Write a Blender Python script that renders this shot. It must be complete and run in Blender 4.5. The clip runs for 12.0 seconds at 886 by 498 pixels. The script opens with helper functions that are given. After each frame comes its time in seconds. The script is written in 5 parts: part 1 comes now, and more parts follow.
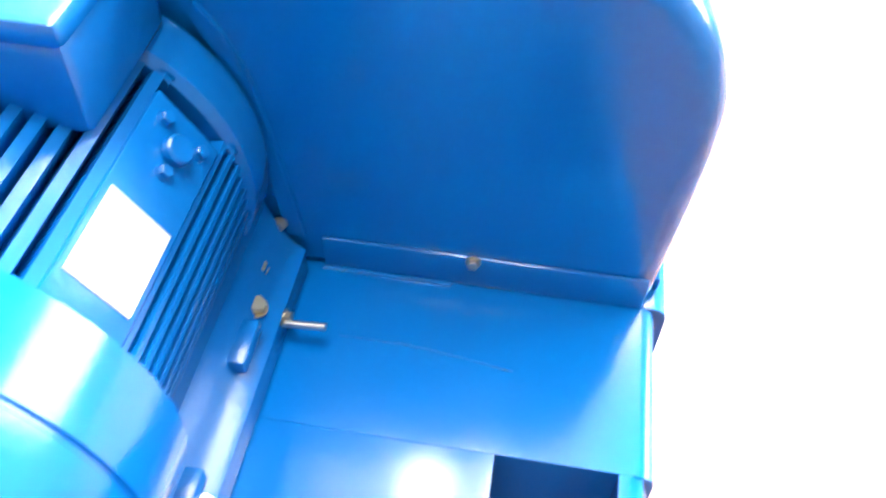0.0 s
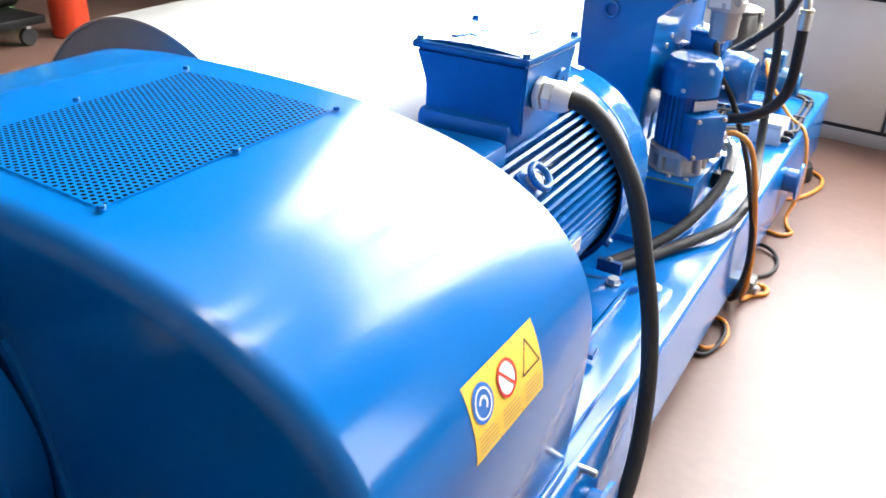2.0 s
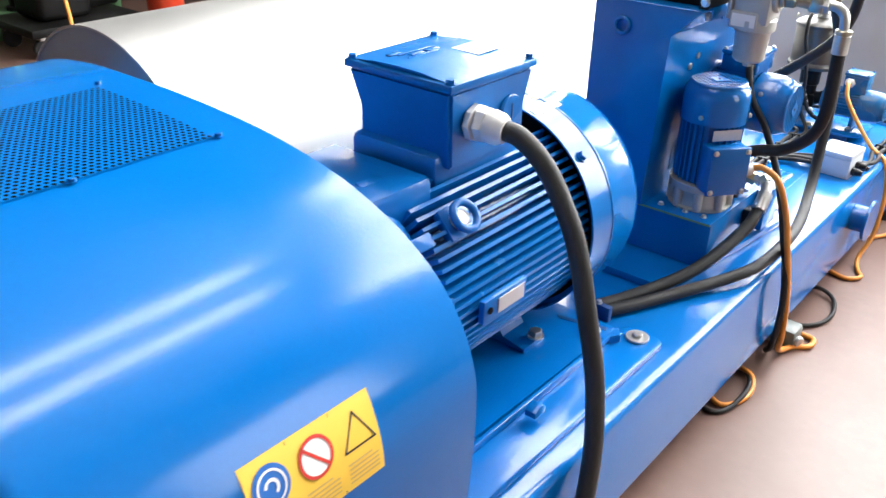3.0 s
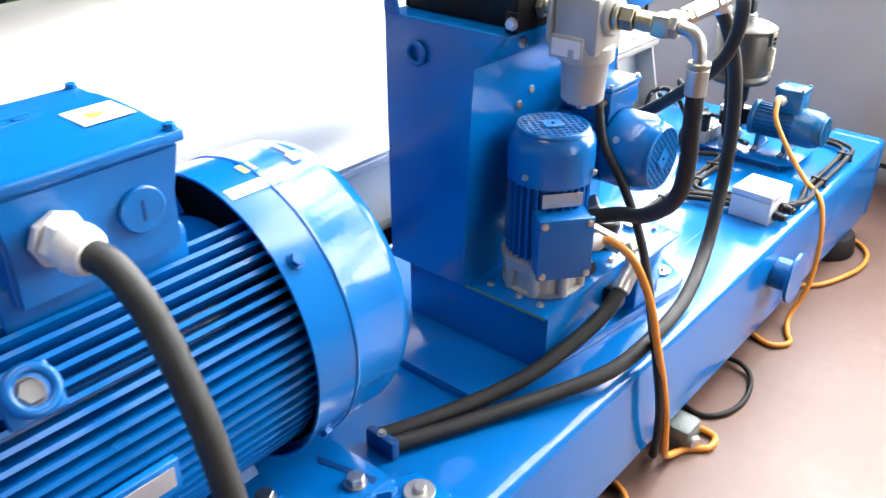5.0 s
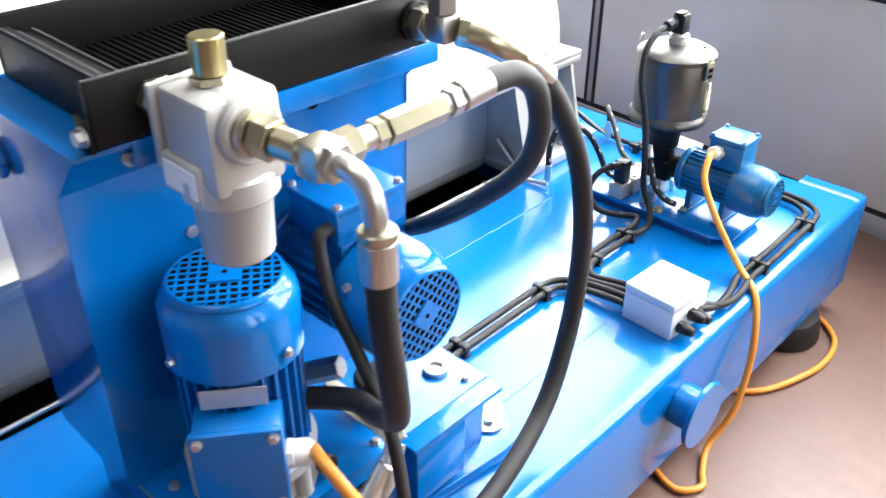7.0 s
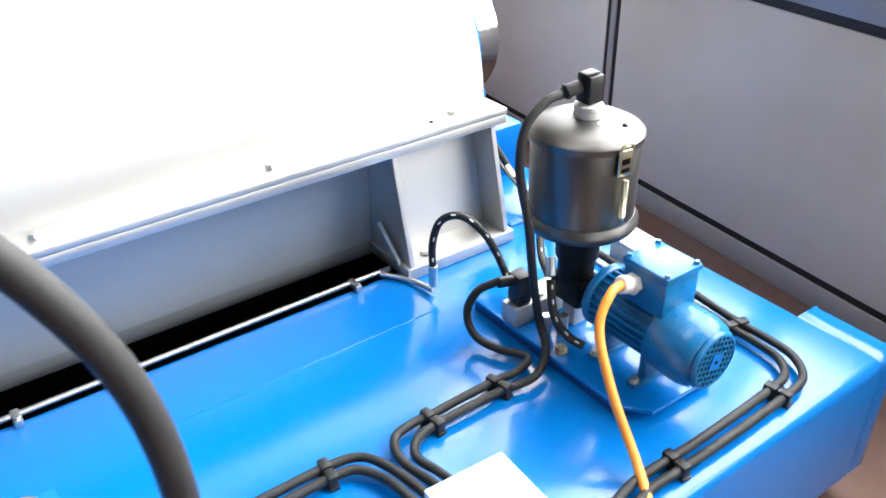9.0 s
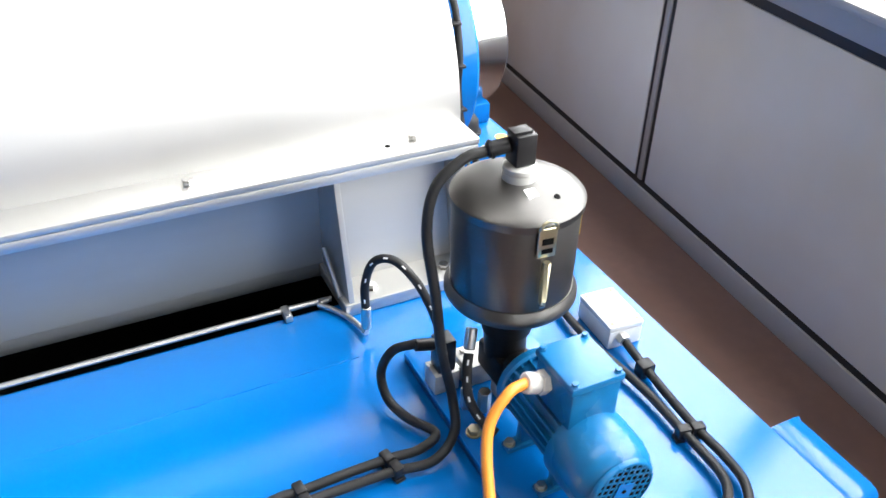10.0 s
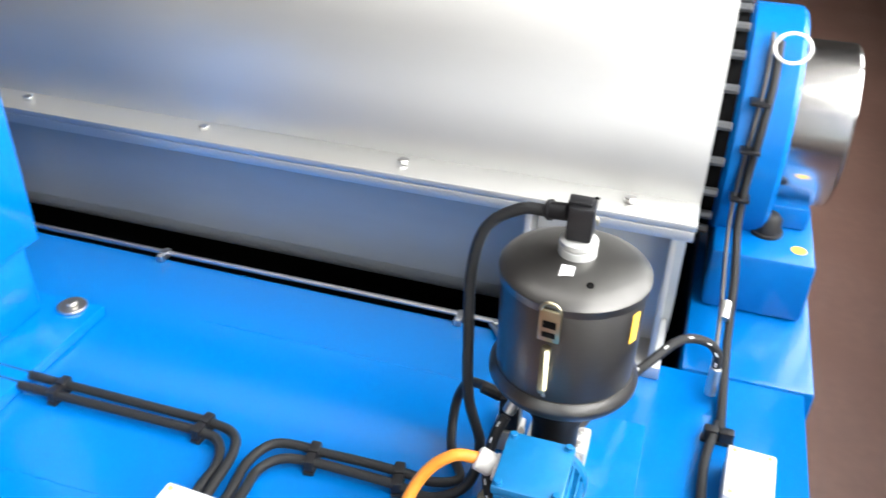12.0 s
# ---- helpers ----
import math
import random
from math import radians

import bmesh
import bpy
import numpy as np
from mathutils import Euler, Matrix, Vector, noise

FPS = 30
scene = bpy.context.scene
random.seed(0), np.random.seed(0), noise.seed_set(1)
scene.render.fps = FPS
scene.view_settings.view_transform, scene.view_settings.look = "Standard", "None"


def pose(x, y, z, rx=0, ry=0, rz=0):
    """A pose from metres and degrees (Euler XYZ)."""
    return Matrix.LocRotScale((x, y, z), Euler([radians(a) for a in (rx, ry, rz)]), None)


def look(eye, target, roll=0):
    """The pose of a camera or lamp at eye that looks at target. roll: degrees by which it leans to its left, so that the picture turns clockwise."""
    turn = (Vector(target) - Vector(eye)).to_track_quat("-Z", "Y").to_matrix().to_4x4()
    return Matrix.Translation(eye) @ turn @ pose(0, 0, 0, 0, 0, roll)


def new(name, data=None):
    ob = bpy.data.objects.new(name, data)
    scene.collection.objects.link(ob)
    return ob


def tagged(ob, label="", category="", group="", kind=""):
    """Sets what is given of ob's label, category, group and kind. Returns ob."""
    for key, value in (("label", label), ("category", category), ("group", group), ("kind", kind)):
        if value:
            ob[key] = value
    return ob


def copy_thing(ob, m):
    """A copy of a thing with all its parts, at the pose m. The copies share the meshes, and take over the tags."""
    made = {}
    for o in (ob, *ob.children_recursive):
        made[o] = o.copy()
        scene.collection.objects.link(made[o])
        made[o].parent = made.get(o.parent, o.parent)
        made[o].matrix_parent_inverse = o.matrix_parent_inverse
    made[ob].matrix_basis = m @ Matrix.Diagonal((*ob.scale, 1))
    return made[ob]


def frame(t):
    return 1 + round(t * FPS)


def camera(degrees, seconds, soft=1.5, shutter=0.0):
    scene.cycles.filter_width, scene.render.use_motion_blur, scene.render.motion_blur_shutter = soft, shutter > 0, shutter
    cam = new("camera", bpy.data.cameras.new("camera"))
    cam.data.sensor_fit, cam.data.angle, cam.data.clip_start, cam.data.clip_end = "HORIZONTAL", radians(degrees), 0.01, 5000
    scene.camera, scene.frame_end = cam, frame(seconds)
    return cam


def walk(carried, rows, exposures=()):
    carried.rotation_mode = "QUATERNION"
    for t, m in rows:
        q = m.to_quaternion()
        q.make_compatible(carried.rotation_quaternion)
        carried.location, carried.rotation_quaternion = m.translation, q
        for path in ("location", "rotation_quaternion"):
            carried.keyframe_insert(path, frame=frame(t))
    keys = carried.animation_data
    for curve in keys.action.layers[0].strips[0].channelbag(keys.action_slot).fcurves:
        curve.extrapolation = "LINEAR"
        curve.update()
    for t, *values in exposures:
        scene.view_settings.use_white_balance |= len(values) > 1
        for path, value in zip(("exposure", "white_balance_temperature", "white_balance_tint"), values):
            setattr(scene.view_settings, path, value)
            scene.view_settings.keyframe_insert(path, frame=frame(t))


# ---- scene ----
cam = camera(55.0, 12.0, shutter=0.3)
PATH = [
    (0, (0.625, -0.433, 1.521), (0.446, 0.864, 0.009), 1.8),
    (0.5, (0.865, -0.385, 1.58), (0.596, 1.051, 0.214), 4.0),
    (1, (1.162, -0.434, 1.649), (0.629, 1.09, 0.469), 3.2),
    (1.5, (1.213, -0.314, 1.656), (0.531, 1.266, 0.638), 2.5),
    (2, (1.309, -0.163, 1.666), (0.431, 1.378, 0.74), 2.3),
    (2.5, (1.513, 0.089, 1.668), (0.41, 1.49, 0.761), 0.8),
    (2.7, (1.543, 0.159, 1.681), (0.419, 1.53, 0.756), 1.3),
    (4.3, (1.619, 0.826, 1.623), (0.465, 2.156, 0.675), 0.1),
    (4.5, (1.596, 0.924, 1.62), (0.454, 2.26, 0.665), -0.1),
    (5, (1.577, 1.16, 1.621), (0.44, 2.489, 0.65), -0.0),
    (5.5, (1.559, 1.414, 1.627), (0.416, 2.717, 0.629), 0.2),
    (6, (1.525, 1.664, 1.616), (0.387, 2.952, 0.594), 0.3),
    (6.5, (1.49, 1.908, 1.635), (0.366, 3.163, 0.558), 1.2),
    (7, (1.498, 2.142, 1.605), (0.329, 3.364, 0.537), 0.1),
    (7.5, (1.525, 2.363, 1.602), (0.302, 3.525, 0.528), -0.7),
    (7.7, (1.569, 2.45, 1.619), (0.299, 3.567, 0.552), -2.1),
    (9.3, (1.404, 3.242, 1.446), (-0.018, 4.192, 0.389), 0.2),
    (9.5, (1.395, 3.32, 1.446), (-0.038, 4.222, 0.381), 0.9),
    (10, (1.384, 3.53, 1.504), (-0.087, 4.277, 0.373), 1.6),
    (10.5, (1.411, 3.795, 1.476), (-0.176, 4.288, 0.362), 0.6),
    (11, (1.4, 4.001, 1.462), (-0.243, 4.257, 0.351), 0.3),
    (11.5, (1.389, 4.131, 1.487), (-0.264, 4.073, 0.363), 1.8),
    (12, (1.414, 4.239, 1.489), (-0.198, 3.747, 0.412), 1.6),
]
EXPOSURES = [(0, 2.60), (0.5, 2.60), (1, 1.8), (1.5, 1.05), (2, 0.5), (2.5, 0.2), (4.5, 0.32), (5.5, 0.32), (7.5, 0.26), (9.5, -0.10), (10.5, -0.33), (11, -0.40), (12, -0.42)]
walk(cam, [(t, look(eye, target, roll)) for t, eye, target, roll in PATH], EXPOSURES)

# ---- world and light ----
world = bpy.data.worlds.new("sky")
scene.world = world
world.use_nodes = True
_n = world.node_tree.nodes
_sky = _n.new("ShaderNodeTexSky")
_sky.sky_type, _sky.sun_disc = "NISHITA", False
_sky.sun_elevation, _sky.sun_rotation = radians(50), radians(20)
world.node_tree.links.new(_sky.outputs[0], _n["Background"].inputs[0])
_n["Background"].inputs[1].default_value = 0.12


def window_light(name, m, w, h, power, colour=(1, 1, 1)):
    lamp = bpy.data.lights.new(name, "AREA")
    lamp.shape, lamp.size, lamp.size_y, lamp.energy, lamp.color = "RECTANGLE", w, h, power, colour
    ob = new(name, lamp)
    ob.matrix_world = m
    return ob


WALL_TURN = -4.9
window_light("window_daylight_end", pose(0.3, 5.62, 3.9, -90, 0, WALL_TURN), 5.8, 5.9, 1280)
window_light("window_daylight_side", pose(5.85, 3.2, 2.6, 0, 90, 0), 3.0, 2.2, 75)

for _x in (-0.3, 1.0):
    window_light("roof_light_daylight", pose(_x, 1.5, 7.36, 0, 0, 0), 0.36, 5.6, 82)

# ---- materials ----
def material(name, base, rough=0.5, metal=0.0, grain=0.0, scale=40.0, bump=0.0, spots=0.0, coat=0.0, second=None, stretch=(1, 1, 1), shine=0.5):
    m = bpy.data.materials.new(name)
    m.use_nodes = True
    nt = m.node_tree
    bsdf = nt.nodes["Principled BSDF"]
    bsdf.inputs["Roughness"].default_value = rough
    bsdf.inputs["Metallic"].default_value = metal
    bsdf.inputs["Specular IOR Level"].default_value = shine
    bsdf.inputs["Coat Weight"].default_value = coat
    bsdf.inputs["Coat Roughness"].default_value = 0.14
    coord = nt.nodes.new("ShaderNodeTexCoord")
    mapping = nt.nodes.new("ShaderNodeMapping")
    mapping.inputs["Scale"].default_value = stretch
    nt.links.new(coord.outputs["Object"], mapping.inputs[0])
    fine = nt.nodes.new("ShaderNodeTexNoise")
    fine.inputs["Scale"].default_value, fine.inputs["Detail"].default_value = scale, 5
    nt.links.new(mapping.outputs[0], fine.inputs["Vector"])
    broad = nt.nodes.new("ShaderNodeTexNoise")
    broad.inputs["Scale"].default_value, broad.inputs["Detail"].default_value = max(scale / 12, 1.2), 4
    nt.links.new(coord.outputs["Object"], broad.inputs["Vector"])
    if grain or spots or second:
        mix = nt.nodes.new("ShaderNodeMix")
        mix.data_type = "RGBA"
        dark = tuple(c * (1 - grain) for c in base)
        mix.inputs[6].default_value = (*dark, 1)
        mix.inputs[7].default_value = (*base, 1)
        nt.links.new(fine.outputs[0], mix.inputs[0])
        last = mix.outputs[2]
        if second:
            ramp = nt.nodes.new("ShaderNodeValToRGB")
            ramp.color_ramp.elements[0].position, ramp.color_ramp.elements[1].position = 0.42, 0.68
            nt.links.new(broad.outputs[0], ramp.inputs[0])
            mix2 = nt.nodes.new("ShaderNodeMix")
            mix2.data_type = "RGBA"
            mix2.inputs[7].default_value = (*second, 1)
            nt.links.new(ramp.outputs[0], mix2.inputs[0])
            nt.links.new(last, mix2.inputs[6])
            last = mix2.outputs[2]
        nt.links.new(last, bsdf.inputs["Base Color"])
    else:
        bsdf.inputs["Base Color"].default_value = (*base, 1)
    spread = nt.nodes.new("ShaderNodeMapRange")
    spread.inputs["To Min"].default_value, spread.inputs["To Max"].default_value = max(rough - 0.05, 0.02), rough + 0.07
    nt.links.new(broad.outputs[0], spread.inputs[0])
    nt.links.new(spread.outputs[0], bsdf.inputs["Roughness"])
    if bump:
        b = nt.nodes.new("ShaderNodeBump")
        b.inputs["Strength"].default_value, b.inputs["Distance"].default_value = bump, 0.002
        nt.links.new(fine.outputs[0], b.inputs["Height"])
        nt.links.new(b.outputs[0], bsdf.inputs["Normal"])
    return m


BLUE = material("blue_enamel", (0.0, 0.122, 0.41), 0.15, 0, 0.10, 110, 0.10, coat=0.3, shine=0.5)
BLUE_CAST = material("blue_painted_casting", (0.0, 0.122, 0.41), 0.24, 0, 0.15, 60, 0.3, coat=0.08, shine=0.5)
TEAL_CAST = material("teal_blue_motor_paint", (0.004, 0.118, 0.29), 0.27, 0, 0.2, 60, 0.3, coat=0.15)
# darkened copy of the enamel blue, shade put into recess, slots and legs
BLUE_DARK = material("blue_darkened_for_shade", (0.0, 0.05, 0.2), 0.4, 0, 0.2, 60, 0.1)
STEEL = material("satin_stainless", (0.56, 0.557, 0.535), 0.45, 1.0, 0.10, 14, 0.05, stretch=(1, 0.15, 1))
STEEL_DULL = material("dull_rolled_stainless", (0.36, 0.385, 0.39), 0.50, 0.75, 0.15, 14, 0.05, stretch=(1, 0.2, 1))
STEEL_BRIGHT = material("polished_stainless", (0.75, 0.74, 0.72), 0.16, 1.0, 0.08, 20, 0.03)
STEEL_GREY = material("brushed_grey_steel", (0.16, 0.156, 0.15), 0.36, 1.0, 0.2, 50, 0.05, stretch=(1, 1, 6), second=(0.115, 0.112, 0.106))
ZINC = material("zinc_plated_steel", (0.62, 0.61, 0.58), 0.34, 1.0, 0.15, 80, 0.05)
YELLOW_ZINC = material("yellow_zinc_plating", (0.58, 0.53, 0.36), 0.30, 1.0, 0.25, 60, 0.08, second=(0.56, 0.55, 0.49))
OLIVE_ZINC = material("olive_zinc_plating", (0.50, 0.43, 0.20), 0.28, 1.0, 0.25, 60, 0.05, second=(0.52, 0.47, 0.30))
ALU = material("cast_aluminium", (0.48, 0.48, 0.46), 0.5, 0.5, 0.12, 90, 0.25)
RUBBER = material("black_rubber", (0.016, 0.016, 0.0165), 0.55, 0, 0.3, 80, 0.18, shine=0.35)
CABLE = material("dark_grey_cable", (0.014, 0.0145, 0.015), 0.5, 0, 0.2, 60, 0.1, shine=0.3)
POWER = material("grey_power_cable_sheath", (0.034, 0.034, 0.032), 0.5, 0, 0.25, 70, 0.12, shine=0.3)
BLACK = material("black_plastic", (0.010, 0.010, 0.011), 0.35, 0, 0.2, 60, 0.05, shine=0.35)
BLACK_PAINT = material("satin_black_paint", (0.006, 0.006, 0.006), 0.42, 0, 0.2, 40, 0.06, shine=0.18)
WORN_BLACK = material("worn_black_edge", (0.10, 0.105, 0.11), 0.4, 0.4, 0.4, 90, 0.1)
ORANGE = material("orange_cable_sheath", (0.72, 0.26, 0.03), 0.4, 0, 0.15, 60, 0.05)
WHITE_PLASTIC = material("white_plastic", (0.72, 0.70, 0.66), 0.4, 0, 0.05, 60, 0.03)
GREY_BOX = material("light_grey_polycarbonate", (0.55, 0.57, 0.58), 0.35, 0, 0.06, 60, 0.05)
LABEL_WHITE = material("white_label", (0.78, 0.78, 0.76), 0.4)
LABEL_SILVER = material("silver_plate", (0.55, 0.55, 0.54), 0.4, 0.6, 0.15, 120)
LABEL_YELLOW = material("yellow_label", (0.80, 0.50, 0.06), 0.4, 0, 0.06, 60)
LABEL_OCHRE = material("ochre_print", (0.50, 0.34, 0.12), 0.5)
LABEL_BLUE = material("label_blue", (0.01, 0.12, 0.42), 0.4)
LABEL_RED = material("label_red", (0.55, 0.03, 0.02), 0.4)
INK = material("label_ink", (0.02, 0.02, 0.02), 0.5)
FLOOR = material("sealed_concrete_floor", (0.168, 0.096, 0.074), 0.40, 0, 0.34, 26, 0.14, second=(0.126, 0.067, 0.050), shine=0.5)
PANEL = material("grey_wall_panel", (0.63, 0.60, 0.56), 0.45, 0, 0.06, 8, 0.04, second=(0.54, 0.48, 0.40))
SMOKED = material("smoked_grey_green_plastic", (0.13, 0.15, 0.14), 0.3, 0, 0.15, 40, 0.05)
ALU_FRAME = material("grey_aluminium_frame", (0.42, 0.41, 0.40), 0.4, 0.4, 0.08, 30)
SEAL = material("black_joint_seal", (0.012, 0.012, 0.013), 0.5)
PLASTER = material("grey_brown_plaster", (0.17, 0.155, 0.14), 0.8, 0, 0.05, 20, 0.05)
# near-black: stands in for shade in openings and gaps, also coats dark parts
PIT = material("black_shade_and_parts", (0.003, 0.003, 0.003), 0.8, 0, 0.3, 30, 0.2, shine=0.05)
RED_PLASTIC = material("red_plastic", (0.65, 0.06, 0.02), 0.4, 0, 0.1, 30)
GREEN_PAINT = material("green_machine_paint", (0.10, 0.22, 0.10), 0.5, 0, 0.2, 30)
GLASS = bpy.data.materials.new("window_glass")
GLASS.use_nodes = True
GLASS.node_tree.nodes["Principled BSDF"].inputs["Transmission Weight"].default_value = 1
GLASS.node_tree.nodes["Principled BSDF"].inputs["Roughness"].default_value = 0.02
GLASS.node_tree.nodes["Principled BSDF"].inputs["IOR"].default_value = 1.02


# ---- mesh helpers ----
def world_of(ob):
    here = ob.matrix_parent_inverse @ ob.matrix_basis
    return world_of(ob.parent) @ here if ob.parent else ob.matrix_basis.copy()


def part(name, bm, mat, parent=None, label="", smooth=True, angle=38):
    me = bpy.data.meshes.new(name)
    bmesh.ops.recalc_face_normals(bm, faces=bm.faces[:])
    bm.to_mesh(me)
    bm.free()
    me.materials.append(mat)
    if smooth:
        me.polygons.foreach_set("use_smooth", [True] * len(me.polygons))
        me.set_sharp_from_angle(angle=radians(angle))
    ob = new(name, me)
    if parent:
        ob.parent = parent
        ob.matrix_parent_inverse = world_of(parent).inverted()
    if label:
        ob["label"] = label
    return ob


def thing(name, base, label, category, group="", kind=""):
    ob = new(name)
    ob.location = base
    return tagged(ob, label, category, group, kind)


def solo(name, bm, mat, label, category, group="", kind="", smooth=True):
    return tagged(part(name, bm, mat, None, "", smooth), label, category, group, kind)


def box(x0, x1, y0, y1, z0, z1, bevel=0.0, bm=None, seg=2):
    bm = bm or bmesh.new()
    made = bmesh.ops.create_cube(bm, size=1, matrix=Matrix.LocRotScale(((x0 + x1) / 2, (y0 + y1) / 2, (z0 + z1) / 2), None, (x1 - x0, y1 - y0, z1 - z0)))
    if bevel:
        edges = list({e for v in made["verts"] for e in v.link_edges})
        bmesh.ops.bevel(bm, geom=edges, offset=bevel, segments=seg, affect="EDGES", profile=0.5)
    return bm


def frame_of(a, b):
    d = Vector(b) - Vector(a)
    return Matrix.Translation(a) @ d.to_track_quat("Z", "Y").to_matrix().to_4x4(), d.length


def lathe(a, b, profile, n=32, bm=None, closed=True):
    """Turns (distance along a-b, radius) rows round the line from a to b."""
    bm = bm or bmesh.new()
    m, _ = frame_of(a, b)
    rings = []
    for d, r in profile:
        rings.append([bm.verts.new(m @ Vector((r * math.cos(2 * math.pi * k / n), r * math.sin(2 * math.pi * k / n), d))) for k in range(n)])
    for r0, r1 in zip(rings, rings[1:]):
        for k in range(n):
            bm.faces.new((r0[k], r0[(k + 1) % n], r1[(k + 1) % n], r1[k]))
    if closed:
        bm.faces.new(rings[0][::-1])
        bm.faces.new(rings[-1])
    return bm


def rod(a, b, r, n=16, bevel=0.0, bm=None, r2=None):
    length = (Vector(b) - Vector(a)).length
    r2 = r if r2 is None else r2
    if bevel:
        return lathe(a, b, [(0, r - bevel), (bevel, r), (length - bevel, r2), (length, r2 - bevel)], n, bm)
    return lathe(a, b, [(0, r), (length, r2)], n, bm)


def spline(points, step=6):
    p = [Vector(q) for q in points]
    p = [2 * p[0] - p[1], *p, 2 * p[-1] - p[-2]]
    out = []
    for k in range(1, len(p) - 2):
        a, b, c, d = p[k - 1 : k + 3]
        for s in range(step):
            u = s / step
            out.append(0.5 * (2 * b + (c - a) * u + (2 * a - 5 * b + 4 * c - d) * u * u + (3 * b - a - 3 * c + d) * u**3))
    out.append(p[-2])
    return out


def tube(points, r, n=12, step=6, bm=None, smooth=True):
    bm = bm or bmesh.new()
    line = spline(points, step) if smooth else [Vector(q) for q in points]
    rings, side = [], None
    for k, q in enumerate(line):
        along = (line[min(k + 1, len(line) - 1)] - line[max(k - 1, 0)]).normalized()
        side = along.orthogonal().normalized() if side is None else (side - along * side.dot(along)).normalized()
        up = along.cross(side)
        rings.append([bm.verts.new(q + r * (math.cos(2 * math.pi * j / n) * side + math.sin(2 * math.pi * j / n) * up)) for j in range(n)])
    for r0, r1 in zip(rings, rings[1:]):
        for j in range(n):
            bm.faces.new((r0[j], r0[(j + 1) % n], r1[(j + 1) % n], r1[j]))
    bm.faces.new(rings[0][::-1])
    bm.faces.new(rings[-1])
    return bm


def extrude(outline, y0, y1, axis="y", bm=None, bevel=0.0, seg=2):
    """A prism of an outline; axis y: rows are (x, z); axis z: rows are (x, y); axis x: rows are (y, z)."""
    bm = bm or bmesh.new()
    spot = {"y": lambda u, v, w: (u, w, v), "z": lambda u, v, w: (u, v, w), "x": lambda u, v, w: (w, u, v)}[axis]
    a = [bm.verts.new(spot(u, v, y0)) for u, v in outline]
    b = [bm.verts.new(spot(u, v, y1)) for u, v in outline]
    caps = [bm.faces.new(a), bm.faces.new(b[::-1])]
    for k in range(len(a)):
        bm.faces.new((a[k], b[k], b[(k + 1) % len(a)], a[(k + 1) % len(a)]))
    if bevel:
        bmesh.ops.bevel(bm, geom=list({e for f in caps for e in f.edges}), offset=bevel, segments=seg, affect="EDGES", profile=0.5)
    return bm


def hexagon(a, b, across, bm=None):
    return rod(a, b, across / math.sqrt(3), 6, min(across * 0.05, 0.002), bm)


def bolt_bm(at, along, size=0.02, washer=True, bm=None):
    at, along = Vector(at), Vector(along).normalized()
    bm = bm or bmesh.new()
    if washer:
        rod(at, at + along * size * 0.12, size * 0.72, 14, 0, bm)
    hexagon(at + along * size * 0.1, at + along * size * 0.6, size, bm)
    return bm


# ---- setting ----
AX, AZ, AR = -0.498, 0.70, 0.45  # decanter axis and casing radius
Y0, Y1 = 1.337, 4.29
TOP = 0.40  # top of the skid


def on_wall(ob):
    ob.matrix_world = Matrix.Translation((0, 5.2, 0)) @ pose(0, 0, 0, 0, 0, WALL_TURN) @ ob.matrix_world
    return ob


solo("floor", box(-9, 6, -7, 7, -0.2, 0), FLOOR, "brownish sealed concrete workshop floor with a dull sheen", "floor", kind="structure", smooth=False)
wall = thing("wall_end", (0, 5.2, 0), "low grey panelled wall under a long band of windows", "wall", kind="structure")
wall.matrix_basis = Matrix.Translation((0, 5.2, 0)) @ pose(0, 0, 0, 0, 0, WALL_TURN)


def wall_part(name, bm, mat, label="", smooth=True):
    """A part of the end wall, built in the wall's own directions."""
    ob = part(name, bm, mat, wall, label, smooth)
    ob.matrix_parent_inverse = Matrix.Identity(4)
    return ob


wall_part("parapet", box(-9.2, 6.2, 0.012, 0.16, 0, 0.90), PLASTER, smooth=False)
wall_part("lintel", box(-2.8, 3.4, 0.012, 0.16, 6.9, 7.4), PLASTER, smooth=False)
wall_part("pier", box(-9.2, -2.801, 0.012, 0.16, 0.901, 7.4), PLASTER, smooth=False)
wall_part("pier", box(3.401, 6.2, 0.012, 0.16, 0.901, 7.4), PLASTER, smooth=False)
for x in (-1.25, 0.30, 1.85):
    wall_part("mullion", box(x - 0.05, x + 0.05, 0.02, 0.15, 0.901, 6.899, 0.004), ALU_FRAME)
wall_part("transom", box(-2.799, 3.399, 0.03, 0.079, 3.4, 3.48, 0.004), ALU_FRAME)
for k in range(-5, 4):
    x = -0.55 + 1.73 * k
    wall_part("panel", box(x + 0.032, x + 1.73 - 0.032, -0.006, 0.010, 0.10, 0.80, 0.003), PANEL)
    wall_part("joint_strip", box(x + 0.012, x + 0.031, -0.002, 0.011, 0.10, 0.80), SEAL)
    wall_part("joint_strip", box(x - 0.031, x - 0.012, -0.002, 0.011, 0.10, 0.80), SEAL)
    wall_part("joint_cover", box(x - 0.0115, x + 0.0115, -0.008, 0.011, 0.10, 0.80, 0.002), ALU_FRAME)
wall_part("lower_seal", box(-9.2, 6.2, -0.004, 0.011, 0.078, 0.099), SEAL)
wall_part("upper_seal", box(-9.2, 6.2, -0.004, 0.011, 0.801, 0.828), SEAL)
wall_part("top_rail", box(-9.2, 6.2, -0.012, 0.011, 0.829, 0.90, 0.004), ALU_FRAME)
on_wall(solo("baseboard", box(-9.2, 6.2, -0.010, 0.011, 0, 0.077, 0.003), ALU_FRAME, "grey aluminium skirting along the panelled wall", "skirting", kind="structure"))
